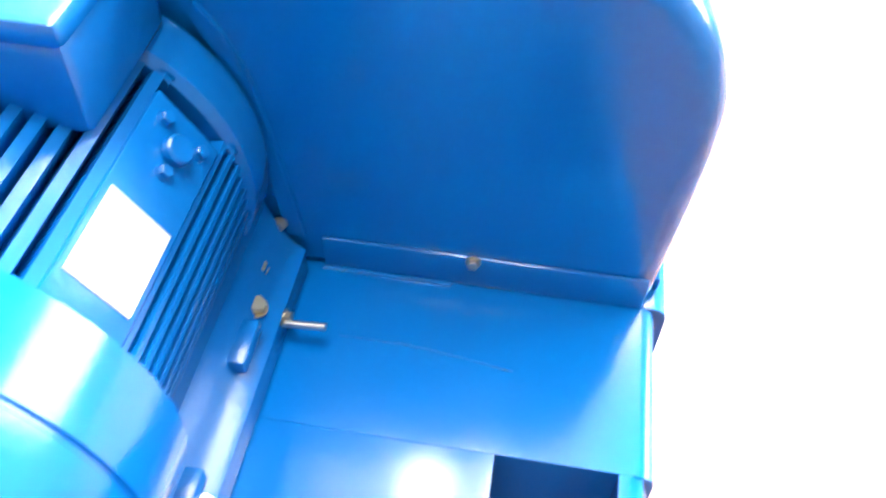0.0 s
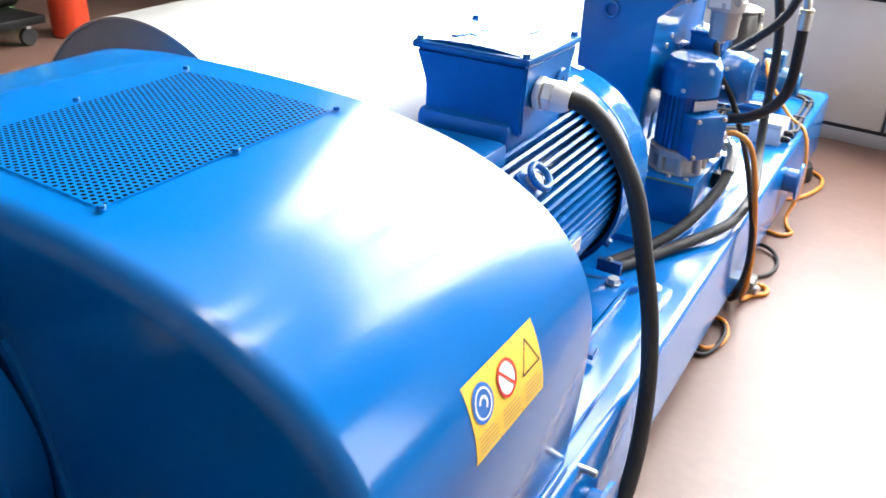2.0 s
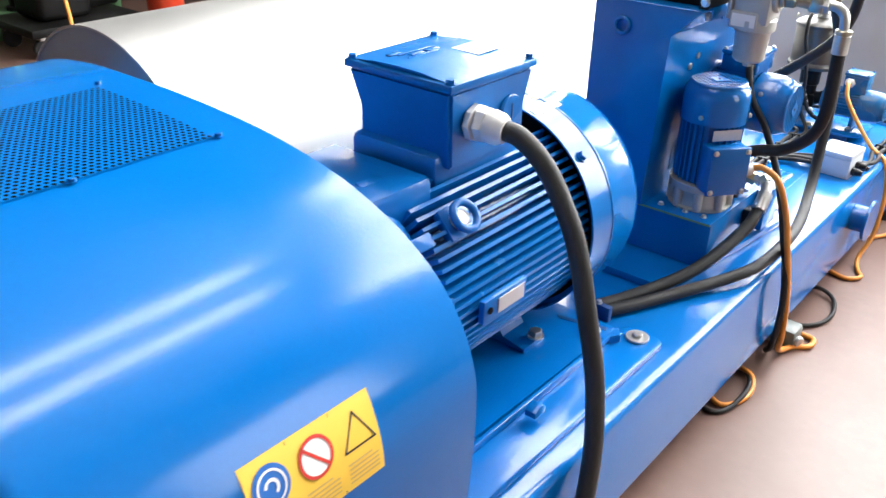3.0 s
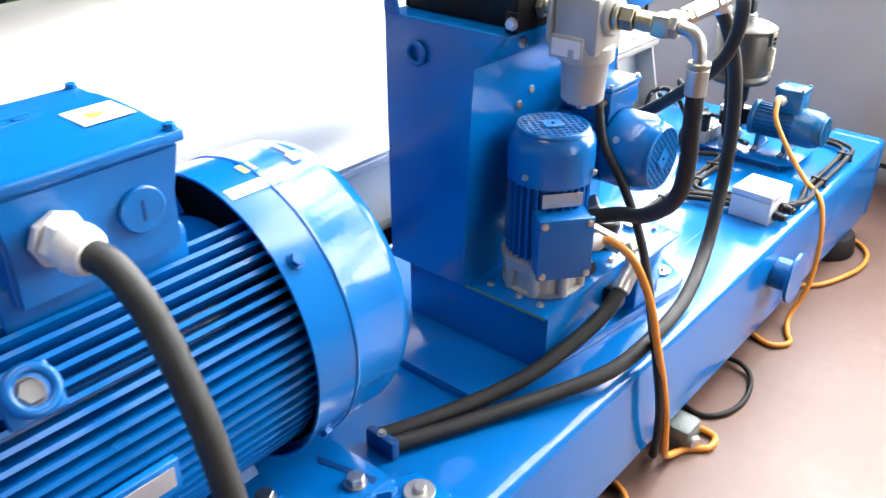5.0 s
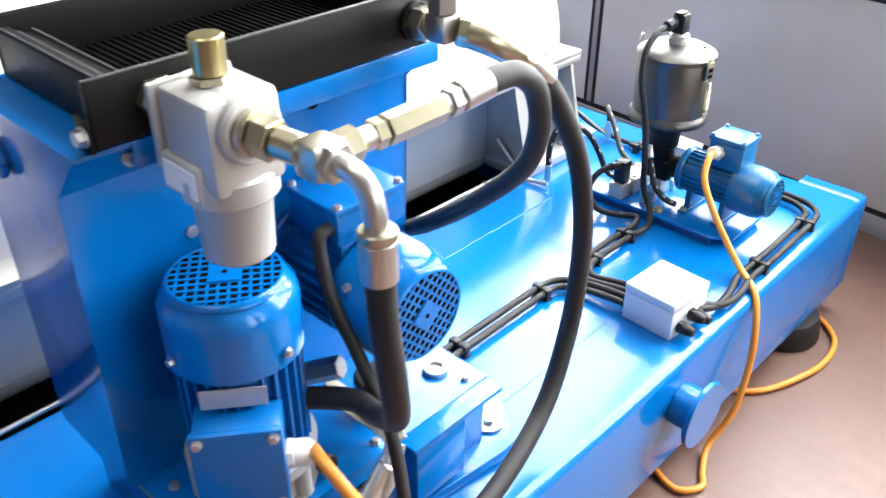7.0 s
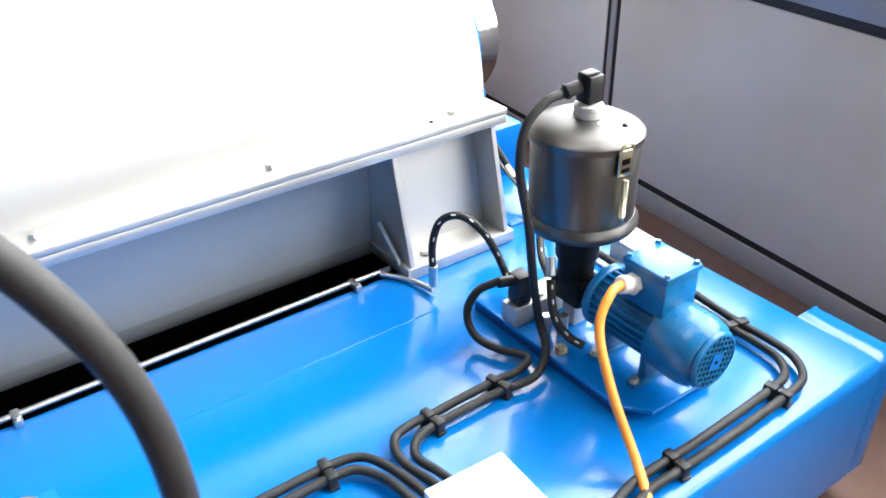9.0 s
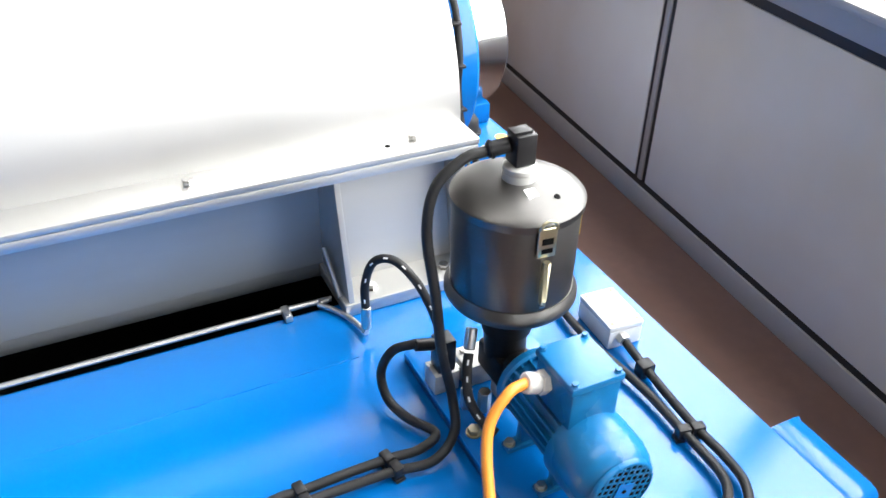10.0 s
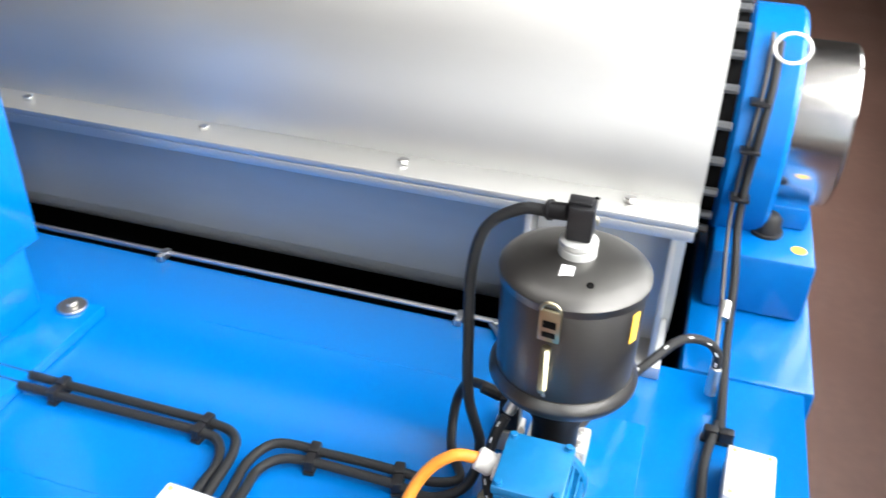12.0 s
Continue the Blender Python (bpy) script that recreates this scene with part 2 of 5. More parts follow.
on_wall(solo("window_sill", box(-9.2, 6.2, -0.06, 0.0185, 0.901, 0.925, 0.006), ALU_FRAME, "grey metal sill under the windows", "sill", kind="structure"))
for k in range(4):
    x = -2.80 + k * 1.55
    w = on_wall(solo("window_1", box(x + 0.051, x + 1.499, 0.08, 0.088, 0.902, 6.898), GLASS, "clear glass window pane in the end wall", "window", kind="structure", smooth=False))
    w.visible_shadow = False
east = thing("wall_east", (6, 0, 0), "plastered hall wall with a wide window", "wall", kind="structure")
part("parapet", box(5.9, 6.1, -7, 5.0, 0, 1.0), PLASTER, east, smooth=False)
part("lintel", box(5.9, 6.1, -7, 5.0, 5.8, 7.4), PLASTER, east, smooth=False)
part("pier", box(5.9, 6.1, -7, 2.0, 1.001, 5.799), PLASTER, east, smooth=False)
part("pier", box(5.9, 6.1, 4.4, 5.0, 1.001, 5.799), PLASTER, east, smooth=False)
w = solo("window_2", box(5.98, 5.99, 2.001, 4.399, 1.001, 5.799), GLASS, "wide clear glass window in the hall wall", "window", kind="structure", smooth=False)
w.visible_shadow = False
solo("wall_south", box(-9, 6, -7.2, -7, 0, 7.4), PLASTER, "plain brownish plastered hall wall", "wall", kind="structure", smooth=False)
solo("wall_west", box(-9.2, -9, -7, 6.5, 0, 7.4), PLASTER, "plain brownish plastered hall wall", "wall", kind="structure", smooth=False)
for x in (-0.3, 1.0):
    roof = thing("window_3", (x, 1.5, 7.39), "long narrow roof light with a grey metal frame", "window", kind="structure")
    part("frame", box(x - 0.26, x - 0.20, -1.36, 4.36, 7.34, 7.399, 0.004), ALU_FRAME, roof)
    part("frame", box(x + 0.20, x + 0.26, -1.36, 4.36, 7.34, 7.399, 0.004), ALU_FRAME, roof)
solo("ceiling", box(-9.4, 6.4, -7.4, 7, 7.4, 7.6), PLASTER, "plain dull hall ceiling", "ceiling", kind="structure", smooth=False)

# ---- skid ----
skid = thing("machine_skid", (0.4, 2, 0.08), "long blue enamelled steel machine skid on rubber feet", "machine base")
EDGE = [(0.035, 0.08), (0.035, TOP - 0.008), (0.041, TOP - 0.002), (0.048, TOP), (0.855, TOP), (0.868, TOP - 0.003), (0.877, TOP - 0.011), (0.880, TOP - 0.025), (0.880, 0.095), (0.866, 0.08)]
part("side_beam", extrude(EDGE, 1.2095, 4.545), BLUE, skid)
part("fore_beam", extrude(EDGE, 0.4605, 1.209), BLUE, skid)
part("fore_beam", extrude([(x - 0.020 if x > 0.8 else x, z) for x, z in EDGE], 0.155, 0.46), BLUE, skid)
part("beam_end", extrude([(0.690 if x < 0.5 else x, z) for x, z in EDGE[2:]] + [(0.69, 0.08)], 4.5455, 4.615, bevel=0.012), BLUE, skid)
part("beam_near_end", extrude([(min(x, 0.628), z) for x, z in EDGE if x < 0.86] + [(0.628, 0.08)], -1.2, 0.1545), BLUE, skid)
part("outer_lip", extrude([(0.807, 0.08), (0.807, TOP), (0.825, TOP), (0.842, TOP - 0.006), (0.850, TOP - 0.025), (0.850, 0.08)], -1.2, 0.1545), BLUE, skid)
# same blue paint as the beam, darkened here as the recess's shade
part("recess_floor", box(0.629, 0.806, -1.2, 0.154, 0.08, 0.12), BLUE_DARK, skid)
part("far_beam", box(-1.35, -1.03, -1.2, 4.525, 0.08, TOP, 0.015), BLUE, skid)
part("end_beam", box(-1.029, 0.0345, 4.315, 4.568, 0.08, TOP, 0.012), BLUE, skid)
part("near_beam", box(-1.029, 0.0345, -1.2, 1.30, 0.08, TOP - 0.002, 0.012), BLUE, skid)
# added tray whose near-black colour gives the deep shade below the trough
part("pit_shade_tray", box(-1.028, 0.034, 1.301, 4.314, 0.09, 0.13), PIT, skid, "near-black tray added as the shade under the casing")


def weld(points, r=0.0014):
    rng = random.Random(len(points))
    line = spline(points, 24)
    return tube([p + Vector((rng.uniform(-1, 1), rng.uniform(-1, 1), rng.uniform(-0.3, 0.3))) * 0.0014 for p in line], r, 6, 1, smooth=False)


part("weld_seam", weld([(0.218, 3.35, TOP), (0.215, 3.6, TOP), (0.214, 3.95, TOP)]), BLUE, skid)
part("weld_seam", weld([(0.25, 4.36, TOP), (0.38, 4.345, TOP), (0.53, 4.323, TOP)], 0.0018), BLUE, skid)
part("weld_seam", weld([(0.68, 3.10, TOP), (0.678, 3.3, TOP), (0.675, 3.56, TOP)]), BLUE, skid)
part("weld_seam", weld([(0.30, 0.452, TOP + 0.001), (0.4, 0.4525, TOP + 0.001), (0.52, 0.453, TOP + 0.001)], 0.0045), BLUE, skid)
part("weld_seam", weld([(0.36, 0.32, TOP), (0.5, 0.318, TOP), (0.64, 0.30, TOP)], 0.002), BLUE, skid)
rail = tube([(0.03, 2.0, TOP + 0.009), (0.03, 3.0, TOP + 0.009), (0.027, 3.88, TOP + 0.009), (0.04, 3.93, TOP + 0.009), (0.10, 3.97, TOP + 0.009), (0.165, 3.985, TOP + 0.012)], 0.006, 10, 5)
grease_pipe = solo("grease_pipe", rail, ZINC, "thin zinc grease pipe clipped along the skid opening", "pipe")
for y in (3.15, 3.86):
    part("pipe_clamp", box(0.02, 0.06, y - 0.008, y + 0.008, TOP, TOP + 0.017, 0.003), ZINC, grease_pipe)
    part("screw", bolt_bm((0.052, y, TOP + 0.015), (0, 0, 1), 0.010), ZINC, grease_pipe)


def stub(y, z, name="lifting_stub"):
    """A short welded tube with an end disc on the side of the skid."""
    t = thing(name, (0.88, y, z), "blue lifting stub with a round end disc welded to the skid", "lifting stub", "lifting stubs")
    part("tube", rod((0.851 if y < 1.2 else 0.881, y, z), (0.935 if y > 2 else 0.915, y, z), 0.052, 28), BLUE, t)
    part("end_disc", rod((0.9355 if y > 2 else 0.9155, y, z), (0.948 if y > 2 else 0.928, y, z), 0.082, 36, 0.002), BLUE, t)
    return t


stub(3.565, 0.275)
stub(1.32, 0.21)
part("side_pin", rod((0.86, 1.245, 0.388), (0.915, 1.245, 0.388), 0.009, 12, 0.002), ZINC, skid)
foot = thing("rubber_foot", (0.80, 4.36, 0), "round black rubber machine foot under the skid corner", "rubber foot", "skid feet")
part("pad", lathe((0.80, 4.36, 0.0), (0.80, 4.36, 0.081), [(0, 0.115), (0.01, 0.12), (0.06, 0.112), (0.079, 0.105)], 36), RUBBER, foot)
for k, (x, y) in enumerate(((0.66, 1.0), (-1.2, 1.0), (-1.2, 4.36), (0.75, -0.9), (-1.2, -0.9))):
    copy_thing(foot, Matrix.Translation((x, y, 0)))

# ---- decanter casing ----
casing = thing("decanter_casing", (AX, 2.8, 0.4), "satin stainless steel drum casing of a decanter centrifuge", "centrifuge casing")


def half_ring(a0, a1, r0, r1, y0, y1, n=56):
    pts = [(AX + r1 * math.cos(a0 + (a1 - a0) * k / n), AZ + r1 * math.sin(a0 + (a1 - a0) * k / n)) for k in range(n + 1)]
    pts += [(AX + r0 * math.cos(a1 + (a0 - a1) * k / n), AZ + r0 * math.sin(a1 + (a0 - a1) * k / n)) for k in range(n + 1)]
    return extrude(pts, y0, y1)


part("upper_shell", half_ring(0.0445, math.pi - 0.0445, AR - 0.006, AR, Y0, Y1), STEEL, casing)
part("near_end_plate", half_ring(0.05, math.pi - 0.05, 0.12, AR - 0.007, Y0 + 0.004, Y0 + 0.02), STEEL_DULL, casing, "dull grey end plate")
part("far_end_plate", half_ring(0.05, math.pi - 0.05, 0.12, AR - 0.007, Y1 - 0.02, Y1 - 0.004), STEEL_GREY, casing)
FX = 0.038

for side in (1, -1):
    def fx(v):
        return v if side > 0 else 2 * AX - v
    u = sorted((fx(-0.075), fx(FX)))
    part("flange", box(u[0], u[1], Y0, Y1, 0.706, 0.720, 0.002), STEEL, casing)
    part("lower_flange", box(u[0], u[1], Y0, Y1 - 0.002, 0.684, 0.7055, 0.002), STEEL, casing)
    u = sorted((fx(-0.085), fx(-0.075)))
    part("trough_side", box(u[0], u[1], Y0, Y1 - 0.01, 0.43, 0.683), STEEL_DULL, casing)
part("trough_curve", extrude([(-0.075, 0.4295), (-0.078, 0.408), (-0.092, 0.384), (-0.12, 0.362), (-0.17, 0.346), (-0.24, 0.338), (-0.24, 0.346), (-0.172, 0.354), (-0.126, 0.369), (-0.099, 0.389), (-0.086, 0.410), (-0.083, 0.4295)], Y0, Y1 - 0.01), STEEL_DULL, casing)
part("trough_bottom", half_ring(math.pi * 1.22, math.pi * 1.78, AR - 0.03, AR - 0.022, Y0, Y1 - 0.01), STEEL_GREY, casing)
for k in range(7):
    y = 4.165 - 0.447 * k
    part("flange_bolt", bolt_bm((-0.008, y, 0.7201), (0, 0, 1), 0.019, False), STEEL_BRIGHT, casing)
part("dowel_hole", rod((-0.002, 4.105, 0.7195), (-0.002, 4.105, 0.7206), 0.006, 12), PIT, casing)
for y in (3.985, 4.255):
    part("gusset", extrude([(-0.0745, 0.683), (0.030, 0.683), (0.034, 0.655), (0.088, 0.43), (-0.0745, 0.43)], y - 0.006, y + 0.006, bevel=0.0015), STEEL, casing)
part("support_plate", extrude([(-0.06, 0.683), (-0.045, 0.683), (0.005, 0.43), (-0.01, 0.43)], 3.992, 4.248), STEEL, casing)
part("foot_plate", box(-0.0745, 0.092, 3.97, 4.275, TOP + 0.001, 0.4295, 0.002), STEEL, casing)
for x, y in ((0.055, 4.04), (0.05, 4.21)):
    part("foot_bolt", bolt_bm((x, y, 0.4296), (0, 0, 1), 0.02), STEEL_BRIGHT, casing)
part("stay_rod", rod((-0.020, 3.966, 0.505), (0.058, 3.970, 0.431), 0.006, 10), STEEL, casing)

# ---- bearing at the far end ----
bearing = thing("bearing_pedestal", (AX, 4.43, TOP), "blue cast bearing pedestal with a polished steel end cap", "bearing")
part("block", box(-0.80, -0.19, 4.335, 4.545, TOP + 0.001, 0.545, 0.014), BLUE_CAST, bearing)
part("housing", lathe((AX, 4.325, 0.71), (AX, 4.44, 0.71), [(0, 0.25), (0.010, 0.262), (0.105, 0.262), (0.115, 0.252)], 72), BLUE_CAST, bearing)
part("web", box(-0.62, -0.376, 4.345, 4.425, 0.5455, 0.60, 0.01), BLUE_CAST, bearing)
# solid near-black filler, gives the gap behind the drum its shade
part("gap_shade_ring", rod((AX, 4.291, 0.71), (AX, 4.3245, 0.71), 0.25, 64), PIT, bearing, "near-black ring standing in for the shaded gap between drum and bearing")
for k in range(14):
    a = radians(-45 + k * 16)
    c = Vector((AX + 0.264 * math.cos(a), 4.291, 0.71 + 0.264 * math.sin(a)))
    part("stud", rod(c, c + Vector((0, 0.034, 0)), 0.010, 8, 0.002), WORN_BLACK, bearing)
part("end_cap", lathe((AX, 4.4405, 0.728), (AX, 4.563, 0.728), [(0, 0.180), (0.113, 0.180), (0.119, 0.175), (0.122, 0.12)], 72), STEEL_BRIGHT, bearing)
part("oil_cup", box(-0.41, -0.33, 4.4405, 4.525, 0.5455, 0.60, 0.008), BLUE_CAST, bearing)
part("rubber_cap", lathe((-0.30, 4.445, 0.546), (-0.30, 4.445, 0.60), [(0, 0.034), (0.006, 0.034), (0.008, 0.028), (0.035, 0.026), (0.046, 0.018), (0.05, 0.006)], 24), RUBBER, bearing, "domed black rubber cap")
part("paint_spot", rod((-0.245, 4.51, 0.5452), (-0.245, 4.51, 0.5465), 0.016, 20), LABEL_YELLOW, bearing, "round pale yellow plug")
hose = thing("grease_line", (-0.05, 4.39, 0.42), "thin steel grease line and dark cable running up the bearing", "grease line")
part("pipe", tube([(0.115, 4.372, 0.425), (0.05, 4.372, 0.45), (-0.06, 4.37, 0.50), (-0.15, 4.362, 0.565), (-0.207, 4.358, 0.63), (-0.228, 4.36, 0.72), (-0.240, 4.365, 0.80), (-0.29, 4.37, 0.892), (-0.37, 4.37, 0.955)], 0.0045, 10, 8), STEEL_GREY, hose)
part("cable", tube([(0.22, 4.395, 0.415), (0.12, 4.395, 0.418), (0.0, 4.392, 0.45), (-0.11, 4.386, 0.535), (-0.19, 4.375, 0.61), (-0.224, 4.374, 0.70), (-0.232, 4.379, 0.78), (-0.275, 4.385, 0.878), (-0.35, 4.385, 0.945)], 0.0085, 10, 8), CABLE, hose)
part("fitting", rod((-0.03, 4.378, 0.487), (-0.065, 4.379, 0.505), 0.010, 8), ZINC, hose)
for z, x in ((0.66, -0.216), (0.76, -0.230), (0.85, -0.258)):
    part("tie", box(x - 0.018, x + 0.018, 4.349, 4.387, z - 0.003, z + 0.003, 0.001), BLACK, hose)
part("wire_coil", tube([(-0.318 - 0.012 * math.sin(a), 4.408 + 0.034 * math.cos(a), 0.945 + 0.026 * math.sin(a)) for a in [2 * math.pi * k / 12 for k in range(13)]], 0.0035, 8, 4), WHITE_PLASTIC, hose, "loop of white wire")

# ---- belt guard ----
guard = thing("belt_guard", (0.2, 0.8, TOP), "blue sheet steel belt guard with rounded shoulders and a perforated top", "belt guard")
PROFILE = [(-0.62, 0.41), (-0.62, 0.7), (-0.60, 0.95), (-0.50, 1.085), (-0.30, 1.128), (-0.05, 1.138), (0.2, 1.134), (0.4, 1.118), (0.59, 1.078), (0.735, 1.01), (0.822, 0.925), (0.864, 0.83), (0.872, 0.74), (0.866, 0.60), (0.856, 0.48), (0.852, 0.41)]
line = [(p.x, p.z) for p in spline([(x, 0, z) for x, z in PROFILE], 6)]
line = [(x, max(z, 0.4015)) for x, z in line]


def inset(rows, d):
    cx, cz = 0.1, 0.7
    out = []
    for k, (x, z) in enumerate(rows):
        x0, z0 = rows[max(k - 1, 0)]
        x1, z1 = rows[min(k + 1, len(rows) - 1)]
        t = Vector((x1 - x0, z1 - z0)).normalized()
        n = Vector((t.y, -t.x))
        out.append((x + n.x * d, max(z + n.y * d, 0.4015)))
    return out


g = bmesh.new()
R = 0.045
rings = []
for y, d in [(1.20, 0.02), (1.20, 0.0)] + [(0.462 + R - R * math.sin(a), R - R * math.cos(a)) for a in [math.pi / 2 * k / 6 for k in range(7)]]:
    rings.append([g.verts.new((x, y, z)) for x, z in inset(line, d)])
for r0, r1 in zip(rings, rings[1:]):
    for k in range(len(line) - 1):
        g.faces.new((r0[k], r0[k + 1], r1[k + 1], r1[k]))
g.faces.new(rings[-1])
g.faces.new(rings[0][::-1])
part("shell", g, BLUE, guard, angle=50)
part("bottom_flange", box(0.30, 0.836, 0.4555, 0.4615, TOP + 0.001, 0.472, 0.003), BLUE, guard)
part("side_flange", box(0.852, 0.862, 0.50, 1.20, TOP + 0.001, 0.43, 0.004), BLUE, guard)
part("cover_strip", extrude([(0.245, 0.475), (0.275, 0.475), (0.23, 0.78), (0.20, 0.86), (0.17, 0.90), (0.16, 0.88), (0.21, 0.77)], 0.452, 0.4615), BLUE, guard)
for x, y, z, ax in ((0.553, 0.4554, 0.464, (0, -1, 0)), (0.858, 0.70, 0.47, (1, 0, 0)), (0.235, 0.4515, 0.50, (0, -1, 0))):
    part("screw", bolt_bm((x, y, z), ax, 0.018), YELLOW_ZINC, guard)


def top_z(x):
    for (x0, z0), (x1, z1) in zip(line, line[1:]):
        if x0 <= x <= x1 and z0 > 1:
            return z0 + (z1 - z0) * (x - x0) / max(x1 - x0, 1e-6)
    return 1.13


GX0, GX1, GY0, GY1 = -0.070, 0.325, 0.555, 1.115
# perforated sheet: a real sheet with round holes over a near-black backing as shade
g = bmesh.new()
nx, ny = 36, 44
px, py = (GX1 - GX0) / nx, (GY1 - GY0) / ny
HOLE = 0.0044


def sheet_face(rows):
    g.faces.new([g.verts.new((x, y, top_z(x) + 0.004)) for x, y in rows])


for i in range(nx):
    shift = 0.5 * (i % 2)
    x0, x1 = GX0 + i * px, GX0 + (i + 1) * px
    if shift:
        sheet_face([(x0, GY0), (x1, GY0), (x1, GY0 + py / 2), (x0, GY0 + py / 2)])
        sheet_face([(x0, GY1 - py / 2), (x1, GY1 - py / 2), (x1, GY1), (x0, GY1)])
    for j in range(ny - (i % 2)):
        cx, cy = x0 + 0.5 * px, GY0 + (j + 0.5 + shift) * py
        out = [(cx + sx * px / 2, cy + sy * py / 2) for sx, sy in ((-1, -1), (0, -1), (1, -1), (1, 0), (1, 1), (0, 1), (-1, 1), (-1, 0))]
        ring = [(cx + HOLE * math.cos(a), cy + HOLE * math.sin(a)) for a in [radians(-135 + 45 * k) for k in range(8)]]
        o = [g.verts.new((x, y, top_z(x) + 0.004)) for x, y in out]
        r = [g.verts.new((x, y, top_z(x) + 0.004)) for x, y in ring]
        for k in range(8):
            g.faces.new((o[k], o[(k + 1) % 8], r[(k + 1) % 8], r[k]))
tagged(part("perforated_sheet", g, BLUE, guard, "blue perforated ventilation sheet", smooth=False), kind="stuff")
# backing painted near-black for the shade seen through the holes
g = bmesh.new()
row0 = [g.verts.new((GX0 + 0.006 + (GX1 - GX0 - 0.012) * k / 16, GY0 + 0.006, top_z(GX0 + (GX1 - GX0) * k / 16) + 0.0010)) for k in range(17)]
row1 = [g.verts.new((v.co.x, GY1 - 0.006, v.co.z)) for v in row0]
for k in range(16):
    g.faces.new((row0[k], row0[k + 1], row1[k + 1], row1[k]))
part("vent_shade_sheet", g, PIT, guard, "near-black sheet standing in for the shade behind the perforated sheet")
for x in (GX0 - 0.004, GX1 + 0.004):
    for y in (GY0, (GY0 + GY1) / 2, GY1):
        part("screw", bolt_bm((x, y, top_z(x) + 0.004), (0, 0, 1), 0.011), BLUE_CAST, guard)


def side_point(z, y, off=0.0):
    rows = inset(line, -off)
    for (x0, z0), (x1, z1) in zip(rows, rows[1:]):
        if x0 > 0.6 and z1 <= z <= z0:
            return Vector((x0 + (x1 - x0) * (z0 - z) / max(z0 - z1, 1e-6), y, z))
    return Vector((0.85, y, z))


def decal(name, y0, y1, z0, z1, mat, parent, off=0.001, n=8):
    """A thin sticker that follows the curve of the guard's side."""
    bm = bmesh.new()
    rows = [[bm.verts.new(side_point(z0 + (z1 - z0) * k / n, y, off)) for y in (y0, y1)] for k in range(n + 1)]
    for a, b in zip(rows, rows[1:]):
        bm.faces.new((a[0], a[1], b[1], b[0]))
    return part(name, bm, mat, parent)


def decal_loop(name, pts, w, mat, parent, off):
    """A drawn line on the sticker; rows of (y, z)."""
    bm = bmesh.new()
    for (y0, z0), (y1, z1) in zip(pts, pts[1:]):
        d = Vector((y1 - y0, z1 - z0)).normalized() * w / 2
        n = Vector((-d.y, d.x))
        q = [(y0 - d.x + n.x, z0 - d.y + n.y), (y1 + d.x + n.x, z1 + d.y + n.y), (y1 + d.x - n.x, z1 + d.y - n.y), (y0 - d.x - n.x, z0 - d.y - n.y)]
        bm.faces.new([bm.verts.new(side_point(z, y, off)) for y, z in q])
    return part(name, bm, mat, parent)


def decal_ring(name, y, z, r0, r1, mat, parent, off, a0=0, a1=360, n=28):
    """A printed ring, arc or disc on the sticker."""
    bm = bmesh.new()
    rows = []
    for k in range(n + 1):
        a = radians(a0 + (a1 - a0) * k / n)
        rows.append([bm.verts.new(side_point(z + r * math.sin(a), y + r * math.cos(a), off)) for r in (r0, r1)])
    for p, q in zip(rows, rows[1:]):
        bm.faces.new((p[0], p[1], q[1], q[0]))
    bmesh.ops.remove_doubles(bm, verts=bm.verts[:], dist=1e-5)
    return part(name, bm, mat, parent)


sticker = decal("warning_label", 0.735, 0.972, 0.775, 0.905, LABEL_YELLOW, guard, 0.0012)
sticker["label"] = "yellow three-field warning sticker with pictograms"
LW = 0.237 / 3
for k in range(3):
    yc = 0.735 + LW * (k + 0.5)
    for j in range(5):
        decal("text_bar", yc - 0.030, yc + 0.030 - 0.012 * (j == 4), 0.787 + j * 0.0075, 0.790 + j * 0.0075, LABEL_OCHRE, sticker, 0.0020, 1)
    if k:
        decal_loop("divider", [(0.735 + LW * k, 0.777), (0.735 + LW * k, 0.903)], 0.0015, INK, sticker, 0.0022)
yc = 0.735 + LW * 0.5
decal_ring("blue_disc", yc, 0.862, 0.0, 0.031, LABEL_BLUE, sticker, 0.0022)
decal_ring("white_ring", yc, 0.862, 0.0215, 0.0245, LABEL_WHITE, sticker, 0.0030)
decal_ring("ear_symbol", yc, 0.862, 0.008, 0.0125, LABEL_WHITE, sticker, 0.0030, -60, 170)
yc = 0.735 + LW * 1.5
decal_ring("white_disc", yc, 0.862, 0.0, 0.028, LABEL_WHITE, sticker, 0.0022)
decal_ring("red_ring", yc, 0.862, 0.0255, 0.0305, LABEL_RED, sticker, 0.0030)
decal_loop("red_bar", [(yc - 0.019, 0.881), (yc + 0.019, 0.843)], 0.005, LABEL_RED, sticker, 0.0034)
yc = 0.735 + LW * 2.5
decal_loop("triangle", [(yc - 0.030, 0.838), (yc + 0.030, 0.838), (yc, 0.888), (yc - 0.030, 0.838)], 0.003, INK, sticker, 0.0024)


# ---- motors ----
def oriented(bm, m):
    bmesh.ops.transform(bm, matrix=m, verts=bm.verts[:])
    return bm


